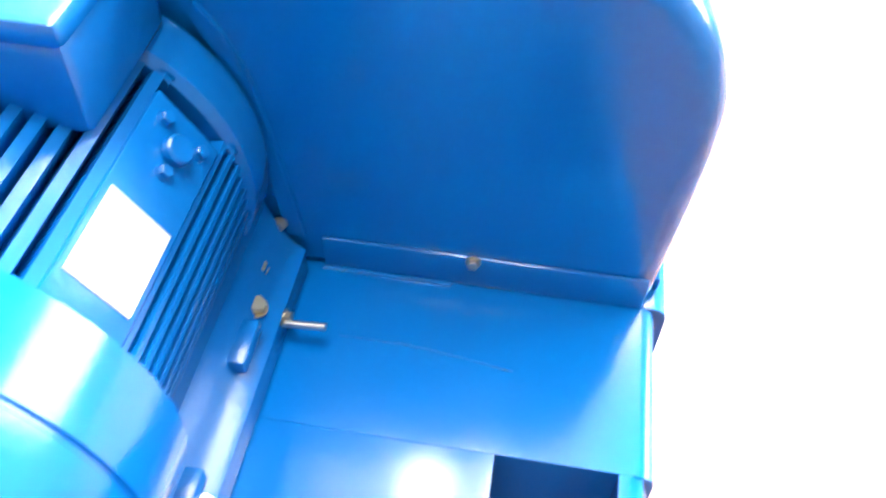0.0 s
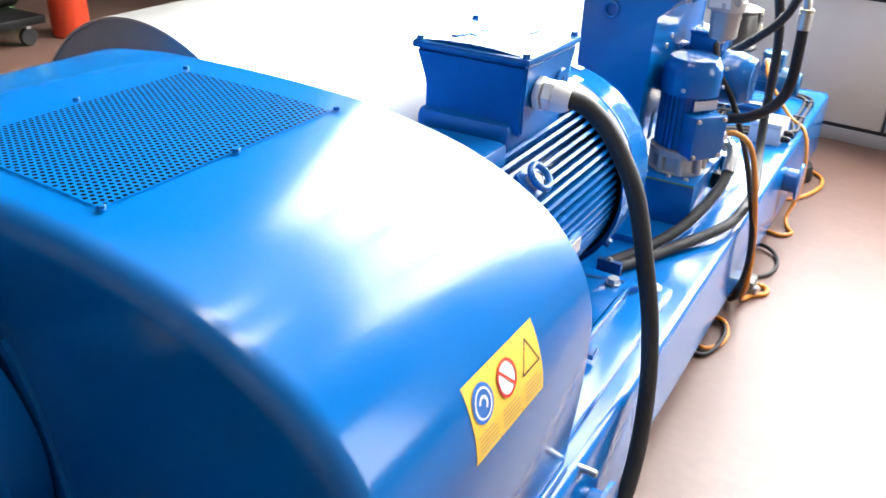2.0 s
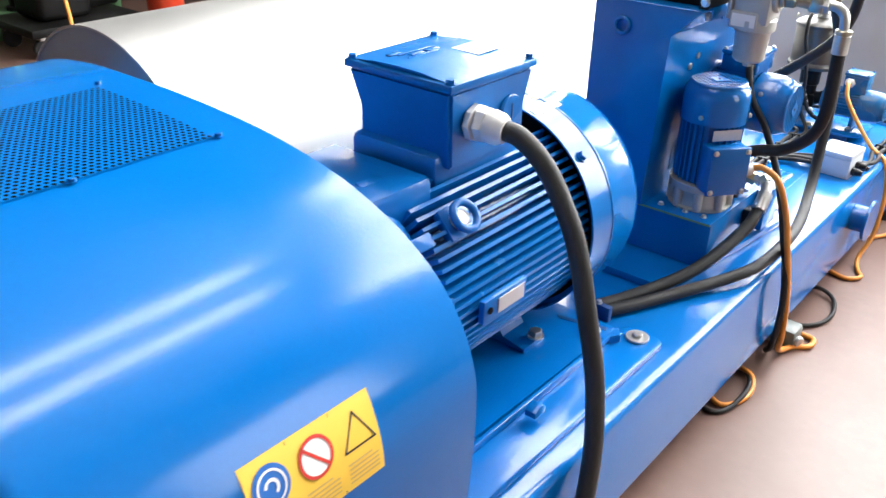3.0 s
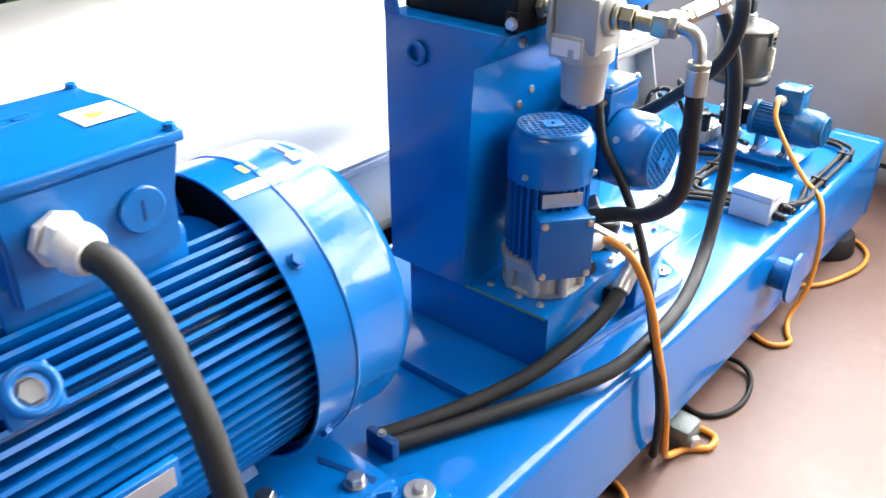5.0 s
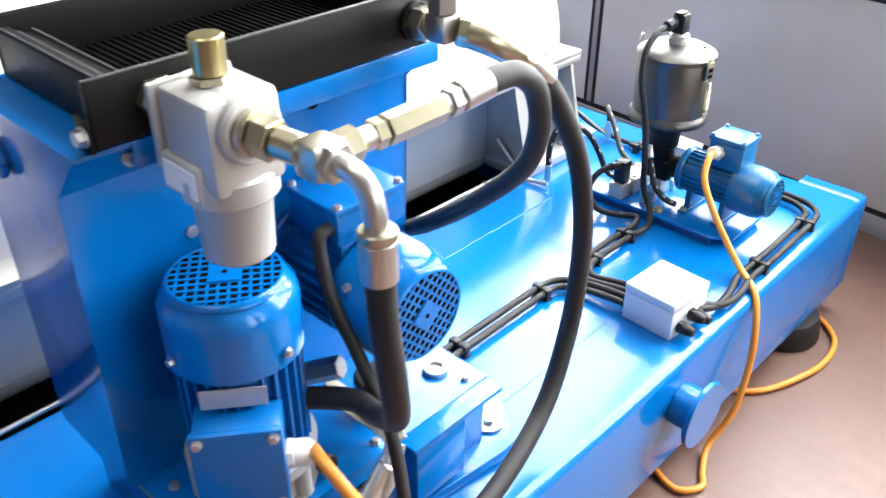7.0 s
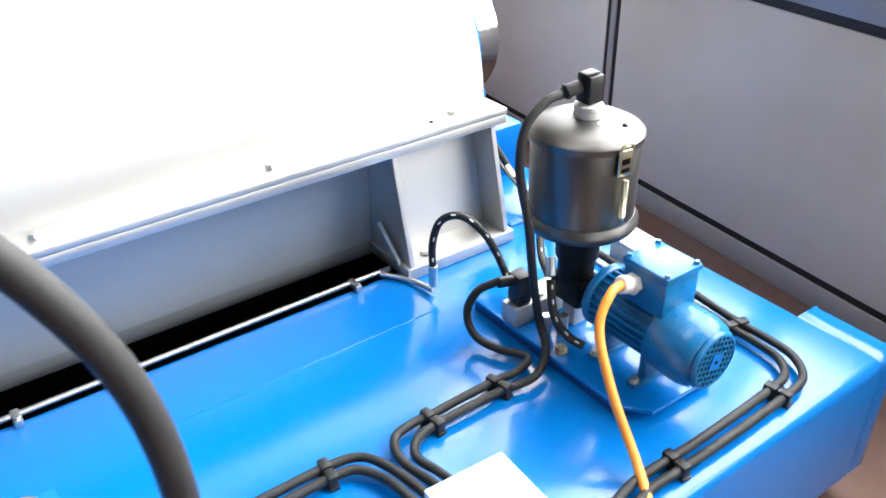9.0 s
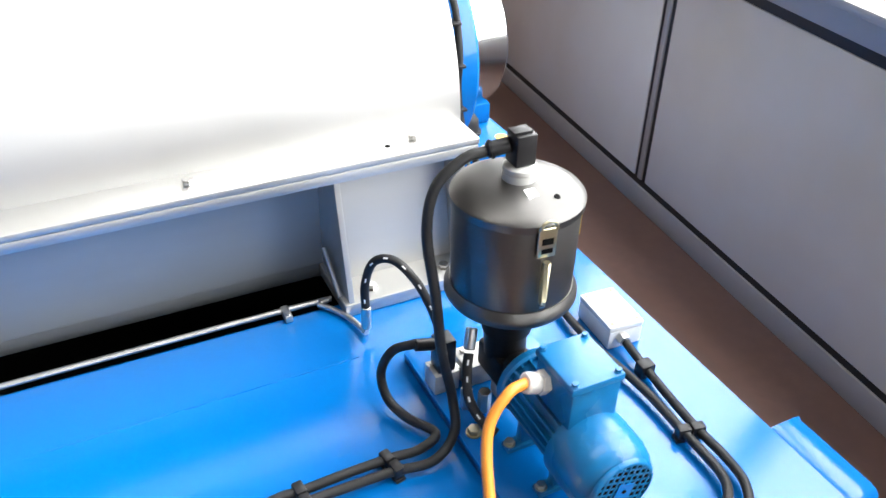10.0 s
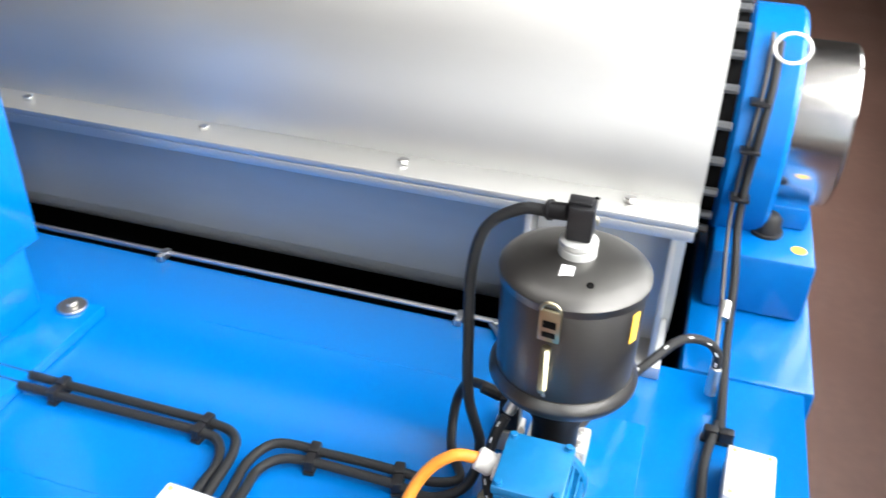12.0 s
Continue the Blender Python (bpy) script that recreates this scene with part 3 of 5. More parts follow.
def fin_bm(a, r0, r1, y0, y1, w, ax, az, drop=0.012):
    """One cooling fin along y at angle a (degrees from +x) round the axis (ax, az), with sloping ends."""
    bm = bmesh.new()
    ca, sa = math.cos(radians(a)), math.sin(radians(a))
    out = []
    for y, r in ((y0, r0), (y0 + drop, r1), (y1 - 0.004, r1), (y1, r0)):
        c = Vector((ax + r * ca, y, az + r * sa))
        n = Vector((-sa, 0, ca)) * w * (0.8 if r == r0 else 0.42)
        out.append((bm.verts.new(c + n), bm.verts.new(c - n)))
    bm.faces.new([o[0] for o in out])
    bm.faces.new([o[1] for o in out][::-1])
    for (p0, q0), (p1, q1) in zip(out, out[1:] + out[:1]):
        bm.faces.new((p0, q0, q1, p1))
    return bm


MX, MZ = 0.402, 0.742
motor = thing("main_motor", (MX, 1.7, TOP), "large blue finned electric motor with a terminal box on top", "electric motor")
part("body", lathe((MX, 1.24, MZ), (MX, 1.90, MZ), [(0, 0.18), (0.03, 0.20), (0.10, 0.208), (0.64, 0.208), (0.66, 0.20)], 56), BLUE_CAST, motor)
for a in range(-65, 246, 5):
    if 66 < a < 114:
        continue
    part("cooling_fin", fin_bm(a, 0.204, 0.262, 1.37, 1.905, 0.0095, MX, MZ), BLUE_CAST, motor)
part("end_shield", lathe((MX, 1.215, MZ), (MX, 1.365, MZ), [(0, 0.15), (0.01, 0.23), (0.03, 0.262), (0.10, 0.268), (0.135, 0.25), (0.15, 0.24)], 56), BLUE_CAST, motor)
for a in (10, 40, -20, 75, 110, 150):
    c = Vector((MX + 0.262 * math.cos(radians(a)), 0, MZ + 0.262 * math.sin(radians(a))))
    part("shield_lug", oriented(box(-0.018, 0.012, 1.325, 1.385, -0.016, 0.016, 0.005), Matrix.Translation(c) @ Matrix.Rotation(-radians(a), 4, "Y")), BLUE_CAST, motor)
part("fan_cowl", lathe((MX, 1.882, MZ), (MX, 2.118, MZ), [(0.03, 0.281), (0.0, 0.2825), (0.0, 0.287), (0.085, 0.287), (0.088, 0.2895), (0.094, 0.2895), (0.098, 0.287), (0.202, 0.285), (0.227, 0.278), (0.240, 0.263), (0.248, 0.228)], 96, closed=True), BLUE, motor)
# near-black disc painted as the shade inside the cowl's open edge
part("cowl_gap_shade", rod((MX, 1.91, MZ), (MX, 1.914, MZ), 0.272, 64), PIT, motor)
for a in (42, 138, -30):
    n = Vector((math.cos(radians(a)), 0, math.sin(radians(a))))
    part("cowl_screw", bolt_bm(Vector((MX, 1.915, MZ)) + n * 0.287, n, 0.022), BLUE_CAST, motor)


def cowl_decal(name, a0, a1, y0, y1, mat, r=0.2885):
    bm = bmesh.new()
    rows = [[bm.verts.new((MX + r * math.cos(radians(a0 + (a1 - a0) * k / 6)), y, MZ + r * math.sin(radians(a0 + (a1 - a0) * k / 6)))) for y in (y0, y1)] for k in range(7)]
    for a, b in zip(rows, rows[1:]):
        bm.faces.new((a[0], a[1], b[1], b[0]))
    return part(name, bm, mat, motor)


cowl_decal("white_strip", 70.5, 76, 1.893, 2.0, LABEL_WHITE)["label"] = "blank white adhesive strip"
cowl_decal("spot", 80.5, 86.5, 1.955, 1.985, LABEL_OCHRE)["label"] = "small tan sticker"
arrow = cowl_decal("direction_arrow", 82, 103, 2.058, 2.070, LABEL_SILVER, 0.2892)
arrow["label"] = "silver rotation arrow"
cowl_decal("arrow_head", 77, 82.5, 2.050, 2.078, LABEL_SILVER, 0.2894)
part("neck", box(0.275, 0.525, 1.49, 1.79, 0.94, 1.03, 0.02), BLUE_CAST, motor)
g = bmesh.new()
lo = [(0.288, 1.512), (0.545, 1.512), (0.545, 1.765), (0.288, 1.765)]
hi = [(0.268, 1.498), (0.555, 1.498), (0.555, 1.778), (0.268, 1.778)]
va = [g.verts.new((x, y, 1.0)) for x, y in lo]
vb = [g.verts.new((x, y, 1.085)) for x, y in lo]
vc = [g.verts.new((x, y, 1.168)) for x, y in hi]
for q, w in ((va, vb), (vb, vc)):
    for k in range(4):
        g.faces.new((q[k], q[(k + 1) % 4], w[(k + 1) % 4], w[k]))
g.faces.new(va[::-1])
g.faces.new(vc)
bmesh.ops.bevel(g, geom=g.edges[:], offset=0.006, segments=2, affect="EDGES")
tbox = part("terminal_box", g, BLUE_CAST, motor)
g = box(0.262, 0.561, 1.492, 1.784, 1.1685, 1.186, 0.004)
part("lid", g, BLUE_CAST, tbox)
part("lid_crown", extrude([(0.272, 1.1865), (0.35, 1.194), (0.41, 1.196), (0.47, 1.194), (0.552, 1.1865)], 1.502, 1.774, bevel=0.002), BLUE_CAST, tbox)
for x in (0.276, 0.547):
    for y in (1.506, 1.770):
        part("lid_screw", bolt_bm((x, y, 1.1862), (0, 0, 1), 0.016), BLUE_CAST, tbox)
g = box(0.40, 0.475, 1.685, 1.765, 1.1958, 1.1964)
part("lid_label", g, LABEL_WHITE, tbox, "white paper label with a yellow field")
part("label_field", extrude([(0.425, 1.705), (0.455, 1.705), (0.44, 1.742)], 1.1965, 1.1968, "z"), LABEL_YELLOW, tbox)
for k, (x0, x1, y0, y1) in enumerate(((0.335, 0.350, 1.545, 1.58), (0.355, 0.36, 1.56, 1.66), (0.365, 0.38, 1.58, 1.62), (0.365, 0.38, 1.63, 1.67), (0.385, 0.39, 1.56, 1.66))):
    part("embossed_bar", box(x0, x1, y0, y1, 1.1930, 1.1972, 0.001), BLUE_CAST, tbox)
part("blank_plug", rod((0.545, 1.705, 1.085), (0.556, 1.705, 1.085), 0.036, 30, 0.003), BLUE_CAST, tbox)
part("plug_slot", box(0.5561, 0.5575, 1.703, 1.707, 1.068, 1.102), BLUE_DARK, tbox)
gland = part("cable_gland", rod((0.55, 1.578, 1.092), (0.566, 1.578, 1.092), 0.040, 8, 0.002), WHITE_PLASTIC, tbox, "white plastic cable gland")
part("gland_body", hexagon((0.5665, 1.578, 1.092), (0.588, 1.58, 1.092), 0.062), WHITE_PLASTIC, gland)
part("gland_nut", lathe((0.5885, 1.58, 1.092), (0.627, 1.585, 1.088), [(0, 0.034), (0.01, 0.036), (0.026, 0.034), (0.04, 0.026)], 20), WHITE_PLASTIC, gland)
part("bearing_saddle", box(0.25, 0.54, 1.26, 1.47, 0.92, 1.005, 0.02), BLUE_CAST, motor)
part("saddle_lug", box(0.50, 0.585, 1.225, 1.30, 0.88, 0.985, 0.01), BLUE_CAST, motor)
part("name_plate_pad", oriented(box(-0.028, 0.028, 1.468, 1.618, -0.004, 0.012, 0.003), Matrix.Translation((MX + 0.268 * math.cos(radians(-2)), 0, MZ - 0.010)) @ Matrix.Rotation(radians(92), 4, "Y")), BLUE_CAST, motor)
part("name_plate", box(MX + 0.281, MX + 0.283, 1.515, 1.606, 0.716, 0.751), LABEL_SILVER, motor, "small bare metal rating plate")
part("pad_hole", rod((MX + 0.278, 1.488, 0.732), (MX + 0.2826, 1.488, 0.732), 0.008, 14), PIT, motor)
part("eye_pad", oriented(box(-0.035, 0.035, 1.435, 1.515, -0.01, 0.012, 0.004), Matrix.Translation((MX + 0.255 * math.cos(radians(42)), 0, MZ + 0.255 * math.sin(radians(42)))) @ Matrix.Rotation(radians(48), 4, "Y")), BLUE_CAST, motor)
nrm = Vector((math.cos(radians(42)), 0, math.sin(radians(42))))
tan = Vector((-nrm.z, 0, nrm.x))
mid = Vector((MX, 1.474, MZ)) + nrm * 0.292
part("lifting_eye", tube([mid + 0.030 * (math.cos(a) * tan + math.sin(a) * Vector((0, 1, 0))) for a in [2 * math.pi * k / 16 for k in range(17)]], 0.0085, 10, 2), BLUE_CAST, motor)
part("eye_screw", bolt_bm(Vector((MX, 1.474, MZ)) + nrm * 0.268, nrm, 0.032), ZINC, motor)
for y in (1.36, 1.80):
    part("foot", extrude([(0.16, 0.446), (0.60, 0.446), (0.60, 0.460), (0.53, 0.466), (0.47, 0.56), (0.33, 0.56), (0.27, 0.466), (0.16, 0.460)], y - 0.045, y + 0.045, bevel=0.004), BLUE_CAST, motor)
    part("foot_bolt", bolt_bm((0.595, y + 0.01, 0.4705), (0, 0, 1), 0.030), ZINC, motor)
base = thing("motor_base_plate", (0.5, 1.7, TOP), "blue steel slide plate bolted under the main motor", "base plate")
g = extrude([(0.12, 1.21), (0.815, 1.21), (0.825, 1.22), (0.825, 2.06), (0.812, 2.078), (0.72, 2.078), (0.70, 2.03), (0.12, 2.03)], TOP + 0.001, TOP + 0.024, "z", bevel=0.004)
part("plate", g, BLUE, base)
part("side_wall", box(0.71, 0.722, 1.24, 2.02, TOP + 0.0245, 0.446, 0.003), BLUE, base)
part("slide_rail", extrude([(0.14, 1.25), (0.705, 1.25), (0.705, 1.95), (0.74, 1.99), (0.735, 2.01), (0.69, 2.02), (0.14, 2.02)], TOP + 0.0245, 0.4455, "z", bevel=0.004), BLUE, base)
part("slot", extrude([(0.56, 1.965), (0.575, 1.955), (0.70, 1.985), (0.695, 2.0)], 0.4456, 0.4468, "z"), BLUE_DARK, base)
part("slot_bolt", bolt_bm((0.672, 1.962, 0.447), (0, 0, 1), 0.032), ZINC, base)
part("washer", rod((0.765, 2.04, TOP + 0.0245), (0.765, 2.04, TOP + 0.031), 0.031, 28, 0.001), ZINC, base)
part("anchor_bolt", rod((0.765, 2.04, TOP + 0.0312), (0.765, 2.04, TOP + 0.041), 0.013, 14, 0.002), ZINC, base)
part("bracket", extrude([(1.56, 0.447), (1.60, 0.447), (1.60, 0.462), (1.59, 0.472), (1.575, 0.472), (1.56, 0.462)], 0.74, 0.77, "x", bevel=0.002), BLUE, base)

# near drive motor
NX, NZ = -0.02, 0.672
drive = thing("back_drive_motor", (NX, 0.1, TOP), "blue finned electric motor mounted against the belt guard", "electric motor")
part("body", lathe((NX, -0.02, NZ), (NX, 0.40, NZ), [(0, 0.20), (0.40, 0.20), (0.42, 0.19)], 56), BLUE_CAST, drive)
part("mounting_flange", lathe((NX, 0.36, NZ), (NX, 0.447, NZ), [(0, 0.250), (0.012, 0.262), (0.07, 0.264), (0.085, 0.258)], 64), BLUE_CAST, drive)
for k in range(16):
    part("cooling_fin", fin_bm(19 - 5 * k, 0.196, 0.256, -0.02, 0.36, 0.010, NX, NZ), BLUE_CAST, drive)
for k in range(16):
    part("cooling_fin", fin_bm(47 + 6 * k, 0.196, 0.256, -0.02, 0.36, 0.017, NX, NZ), BLUE_CAST, drive)
nrm = Vector((math.cos(radians(33)), 0, math.sin(radians(33))))
m = Matrix.Translation((NX + 0.25 * nrm.x, 0, NZ + 0.25 * nrm.z)) @ Matrix.Rotation(radians(57), 4, "Y")
part("plate_pad", oriented(box(-0.055, 0.055, 0.0, 0.33, -0.03, 0.006, 0.004), m), BLUE_CAST, drive)
part("rating_plate", oriented(box(-0.046, 0.046, 0.05, 0.17, 0.0065, 0.008), m), LABEL_SILVER, drive, "bare metal rating plate")
for x, y in ((-0.03, 0.30), (0.03, 0.30), (0.0, 0.235)):
    part("pad_bolt", oriented(bolt_bm((x, y, 0.0062), (0, 0, 1), 0.016), m), BLUE_CAST, drive)
for a in (15, 45, 75, -15, 105):
    c = Vector((NX + 0.246 * math.cos(radians(a)), 0.366, NZ + 0.246 * math.sin(radians(a))))
    part("flange_bolt", bolt_bm(c, (0, -1, 0), 0.020), BLUE_CAST, drive)
part("eye_seat", oriented(rod((0, 0.27, 0.005), (0, 0.27, 0.022), 0.02, 18, 0.003), m), BLUE_CAST, drive)
part("fan_cowl", lathe((NX, -0.32, NZ), (NX, -0.005, NZ), [(0, 0.21), (0.02, 0.27), (0.10, 0.297), (0.200, 0.297), (0.203, 0.293), (0.208, 0.293), (0.211, 0.297), (0.315, 0.297)], 72), BLUE, drive)
part("terminal_box", box(-0.22, 0.143, 0.208, 0.43, 0.88, 1.0, 0.014), BLUE_CAST, drive)
part("terminal_lid", box(-0.225, 0.152, 0.198, 0.436, 1.0005, 1.035, 0.012), BLUE_CAST, drive)
part("foot_rail", extrude([(0.13, TOP + 0.001), (0.275, TOP + 0.001), (0.275, 0.45), (0.245, 0.47), (0.22, 0.55), (0.13, 0.60)], -0.45, 0.445, bevel=0.004), BLUE_CAST, drive)
for y in (-0.02, 0.22):
    part("foot_lug", box(0.20, 0.262, y - 0.04, y + 0.04, 0.47, 0.50, 0.006), BLUE_CAST, drive)
for x, y, z, s in ((0.239, 0.296, 0.475, 0.026), (0.224, 0.36, 0.49, 0.024), (0.262, -0.02, 0.46, 0.03)):
    part("foot_bolt", bolt_bm((x, y, z), (0.3, 0, 1), s), YELLOW_ZINC, drive)
part("adjusting_bolt", bolt_bm((0.2755, 0.31, 0.44), (1, 0, 0), 0.02), YELLOW_ZINC, drive)
part("adjusting_rod", rod((0.28, 0.30, 0.44), (0.345, 0.30, 0.445), 0.006, 10), ZINC, drive)


def grid_cover(center, normal, up, r, parent, mat=None, cells=11):
    """The slotted end of a fan cowl: crossing bars over a near-black disc painted as the opening's shade."""
    n, u = Vector(normal).normalized(), Vector(up).normalized()
    v = n.cross(u)
    c = Vector(center)
    part("fan_shade_disc", rod(c - n * 0.003, c - n * 0.0012, r, 36), PIT, parent)
    bm = bmesh.new()
    step = 2 * r / cells
    for k in range(-cells // 2, cells // 2 + 2):
        d = (k - 0.5) * step
        if abs(d) >= r:
            continue
        half = math.sqrt(r * r - d * d)
        for p, q, lift in ((u, v, 0.0), (v, u, 0.0003)):
            quad = [c + p * (d + s * step * 0.15) + q * e + n * lift for s, e in ((-1, -half), (1, -half), (1, half), (-1, half))]
            vs = [bm.verts.new(w) for w in quad]
            ws = [bm.verts.new(w - n * 0.001) for w in quad]
            bm.faces.new(vs)
            for j in range(4):
                bm.faces.new((vs[j], vs[(j + 1) % 4], ws[(j + 1) % 4], ws[j]))
    part("fan_grille", bm, mat or BLUE, parent)
    part("grille_rim", lathe(c - n * 0.006, c + n * 0.001, [(0, r + 0.006), (0.0055, r + 0.003), (0.0068, r), (0.0068, r - 0.002), (0.003, r - 0.002)], 44, closed=False), mat or BLUE, parent)
    part("hub_plate", oriented(box(-0.28 * r, 0.28 * r, -0.28 * r, 0.28 * r, 0.0012, 0.0022), Matrix.Translation(c) @ Matrix((u, v, n)).transposed().to_4x4()), BLUE, parent)
    part("hub_screw", rod(c + n * 0.0022, c + n * 0.0035, 0.0035, 10), PIT, parent)


# ---- oil cooler unit ----
plate = thing("unit_base_plate", (0.55, 2.7, TOP), "blue steel plate carrying the oil unit on the skid", "base plate")
part("plate", extrude([(0.27, 2.33), (0.29, 2.33), (0.69, 2.33), (0.70, 2.335), (0.785, 3.06), (0.78, 3.10), (0.69, 3.16), (0.27, 3.16)], TOP + 0.001, TOP + 0.026, "z", bevel=0.003), BLUE, plate)
for x, y in ((0.335, 2.375), (0.715, 3.09), (0.296, 3.105)):
    part("washer", rod((x, y, TOP + 0.0265), (x, y, TOP + 0.033), 0.029, 28, 0.001), ZINC, plate)
    part("anchor_bolt", rod((x, y, TOP + 0.0332), (x, y, TOP + 0.042), 0.011, 14, 0.002), ZINC, plate)
unit = thing("oil_cooler_unit", (0.5, 2.78, TOP), "blue oil cooling unit with a tall sheet duct and black radiator", "oil cooler")
part("reservoir", box(0.322, 0.736, 2.50, 3.05, TOP + 0.027, 0.576, 0.004), BLUE, unit)
part("top_plate", box(0.285, 0.738, 2.485, 3.055, 0.5765, 0.585, 0.002), BLUE, unit)
part("plate_edge", box(0.285, 0.737, 2.4835, 2.4848, 0.578, 0.5835), GREEN_PAINT, unit, "thin greenish gasket edge")
g = extrude([(0.290, 0.586), (0.518, 0.586), (0.535, 1.105), (0.616, 1.178), (0.616, 1.184), (0.290, 1.184)], 2.47, 3.06, bevel=0.003)
part("duct", g, BLUE, unit)
part("duct_ear", extrude([(0.290, 1.1845), (0.332, 1.1845), (0.330, 1.205), (0.312, 1.265), (0.300, 1.30), (0.29, 1.30)], 2.4705, 2.476), BLUE, unit)
part("side_flange", box(0.6165, 0.6190, 2.54, 3.05, 1.150, 1.184, 0.001), BLUE, unit)
part("access_panel", box(0.520, 0.5235, 2.62, 2.78, 0.66, 0.99, 0.002), BLUE, unit)
part("gusset", extrude([(2.80, 1.10), (3.05, 1.105), (3.05, 1.14), (2.80, 1.13)], 0.538, 0.543, "x"), BLUE, unit)
part("hole", rod((0.543, 2.86, 1.118), (0.5445, 2.86, 1.118), 0.012, 20), PIT, unit)
rad = part("radiator", box(0.312, 0.604, 2.528, 2.546, 1.186, 1.252, 0.002), BLACK_PAINT, unit, "satin black radiator frame")
part("frame_side", box(0.605, 0.619, 2.500, 3.050, 1.186, 1.267, 0.002), BLACK_PAINT, rad)
part("frame_side", box(0.298, 0.311, 2.528, 3.050, 1.186, 1.267, 0.002), BLACK_PAINT, rad)
part("frame_back", box(0.312, 0.604, 3.034, 3.050, 1.186, 1.267, 0.002), BLACK_PAINT, rad)
part("top_edge", box(0.6145, 0.6195, 2.500, 3.050, 1.2672, 1.2690), WORN_BLACK, rad, "bright worn top edge of the black frame")
for y in (2.531, 2.556, 2.575):
    part("front_rib", box(0.312, 0.604, y, y + 0.0025, 1.2522 if y < 2.55 else 1.240, 1.2545 if y < 2.55 else 1.2425), WORN_BLACK, rad, "thin worn rib along the front bar")
part("front_ledge", box(0.312, 0.604, 2.5465, 2.580, 1.228, 1.2395, 0.001), BLACK_PAINT, rad)
g = bmesh.new()
for k in range(38):
    y = 2.585 + k * 0.0118
    box(0.3125, 0.6035, y, y + 0.003, 1.1992, 1.203, 0, g)
tagged(part("cooling_core", g, PIT, rad, smooth=False), kind="stuff")
part("core_back", box(0.3125, 0.6035, 2.547, 3.033, 1.190, 1.199), PIT, rad)
for z, y, x in ((1.232, 2.4695, 0.312),):
    part("bracket_bolt", bolt_bm((x, y, z), (0, -1, 0), 0.018), ZINC, unit)
part("bracket", box(0.596, 0.626, 2.490, 2.4955, 1.186, 1.228, 0.002), BLACK_PAINT, unit)
part("bracket_bolt", bolt_bm((0.614, 2.4898, 1.206), (0, -1, 0), 0.018), ZINC, unit)
for x, y, z in ((0.600, 2.545, 1.158), (0.5245, 2.64, 0.985), (0.5245, 2.685, 1.01)):
    part("panel_bolt", bolt_bm((x, y, z), (1, 0, 0), 0.018), ZINC, unit)
part("ring_bolt", tube([(0.387 + 0.022 * math.cos(a), 2.462, 1.112 + 0.022 * math.sin(a)) for a in [2 * math.pi * k / 16 for k in range(17)]], 0.006, 10, 2), BLUE_CAST, unit)
part("corner_seal", box(0.500, 0.512, 3.0605, 3.066, 0.60, 1.15), RUBBER, unit, "black rubber edge strip")
for x, y in ((0.42, 2.52), (0.56, 2.52), (0.70, 2.52), (0.715, 2.66), (0.715, 2.80), (0.715, 3.02), (0.64, 2.52)):
    part("lid_bolt", bolt_bm((x, y, 0.5852), (0, 0, 1), 0.013), ZINC, unit)
part("filler_ring", lathe((0.66, 3.0, 0.5852), (0.66, 3.0, 0.597), [(0, 0.024), (0.010, 0.024), (0.011, 0.013), (0.004, 0.012)], 26), ZINC, unit)
part("filler_cap", lathe((0.655, 2.86, 0.5852), (0.655, 2.86, 0.66), [(0, 0.036), (0.05, 0.036), (0.052, 0.039), (0.070, 0.039), (0.0748, 0.034)], 28), BLACK, unit, "ribbed black filler cap")
part("plate_wing", box(0.7385, 0.778, 2.83, 3.05, 0.5765, 0.585, 0.002), BLUE, unit)
part("manifold", box(0.7395, 0.772, 2.84, 2.96, TOP + 0.045, 0.576, 0.004), BLUE, unit)
part("level_gauge", box(0.7365, 0.775, 2.735, 2.785, 0.49, 0.55, 0.006), BLACK, unit, "black oil level gauge")
part("return_fitting", hexagon((0.625, 2.775, 0.668), (0.735, 2.808, 0.628), 0.036), YELLOW_ZINC, unit, "olive zinc plated hexagonal fitting")
part("return_fitting", hexagon((0.736, 2.806, 0.638), (0.760, 2.80, 0.628), 0.032), ZINC, unit)
part("suction_port", rod((0.70, 2.70, 0.605), (0.722, 2.703, 0.612), 0.016, 18, 0.003), BLACK, unit)
part("white_fitting", hexagon((0.63, 2.735, 0.722), (0.682, 2.768, 0.748), 0.032), ZINC, unit)
part("hose_fitting", rod((0.775, 2.792, 0.632), (0.788, 2.765, 0.608), 0.017, 16, 0.002), ZINC, unit)
part("hose_fitting", hexagon((0.757, 2.80, 0.648), (0.774, 2.793, 0.633), 0.034), YELLOW_ZINC, unit)
part("pipe_clamp", box(0.575, 0.652, 2.085, 2.105, TOP + 0.001, TOP + 0.046, 0.003), BLUE_DARK, unit)
part("clamp_bolt", bolt_bm((0.613, 2.095, TOP + 0.0462), (0, 0, 1), 0.014), ZINC, unit)

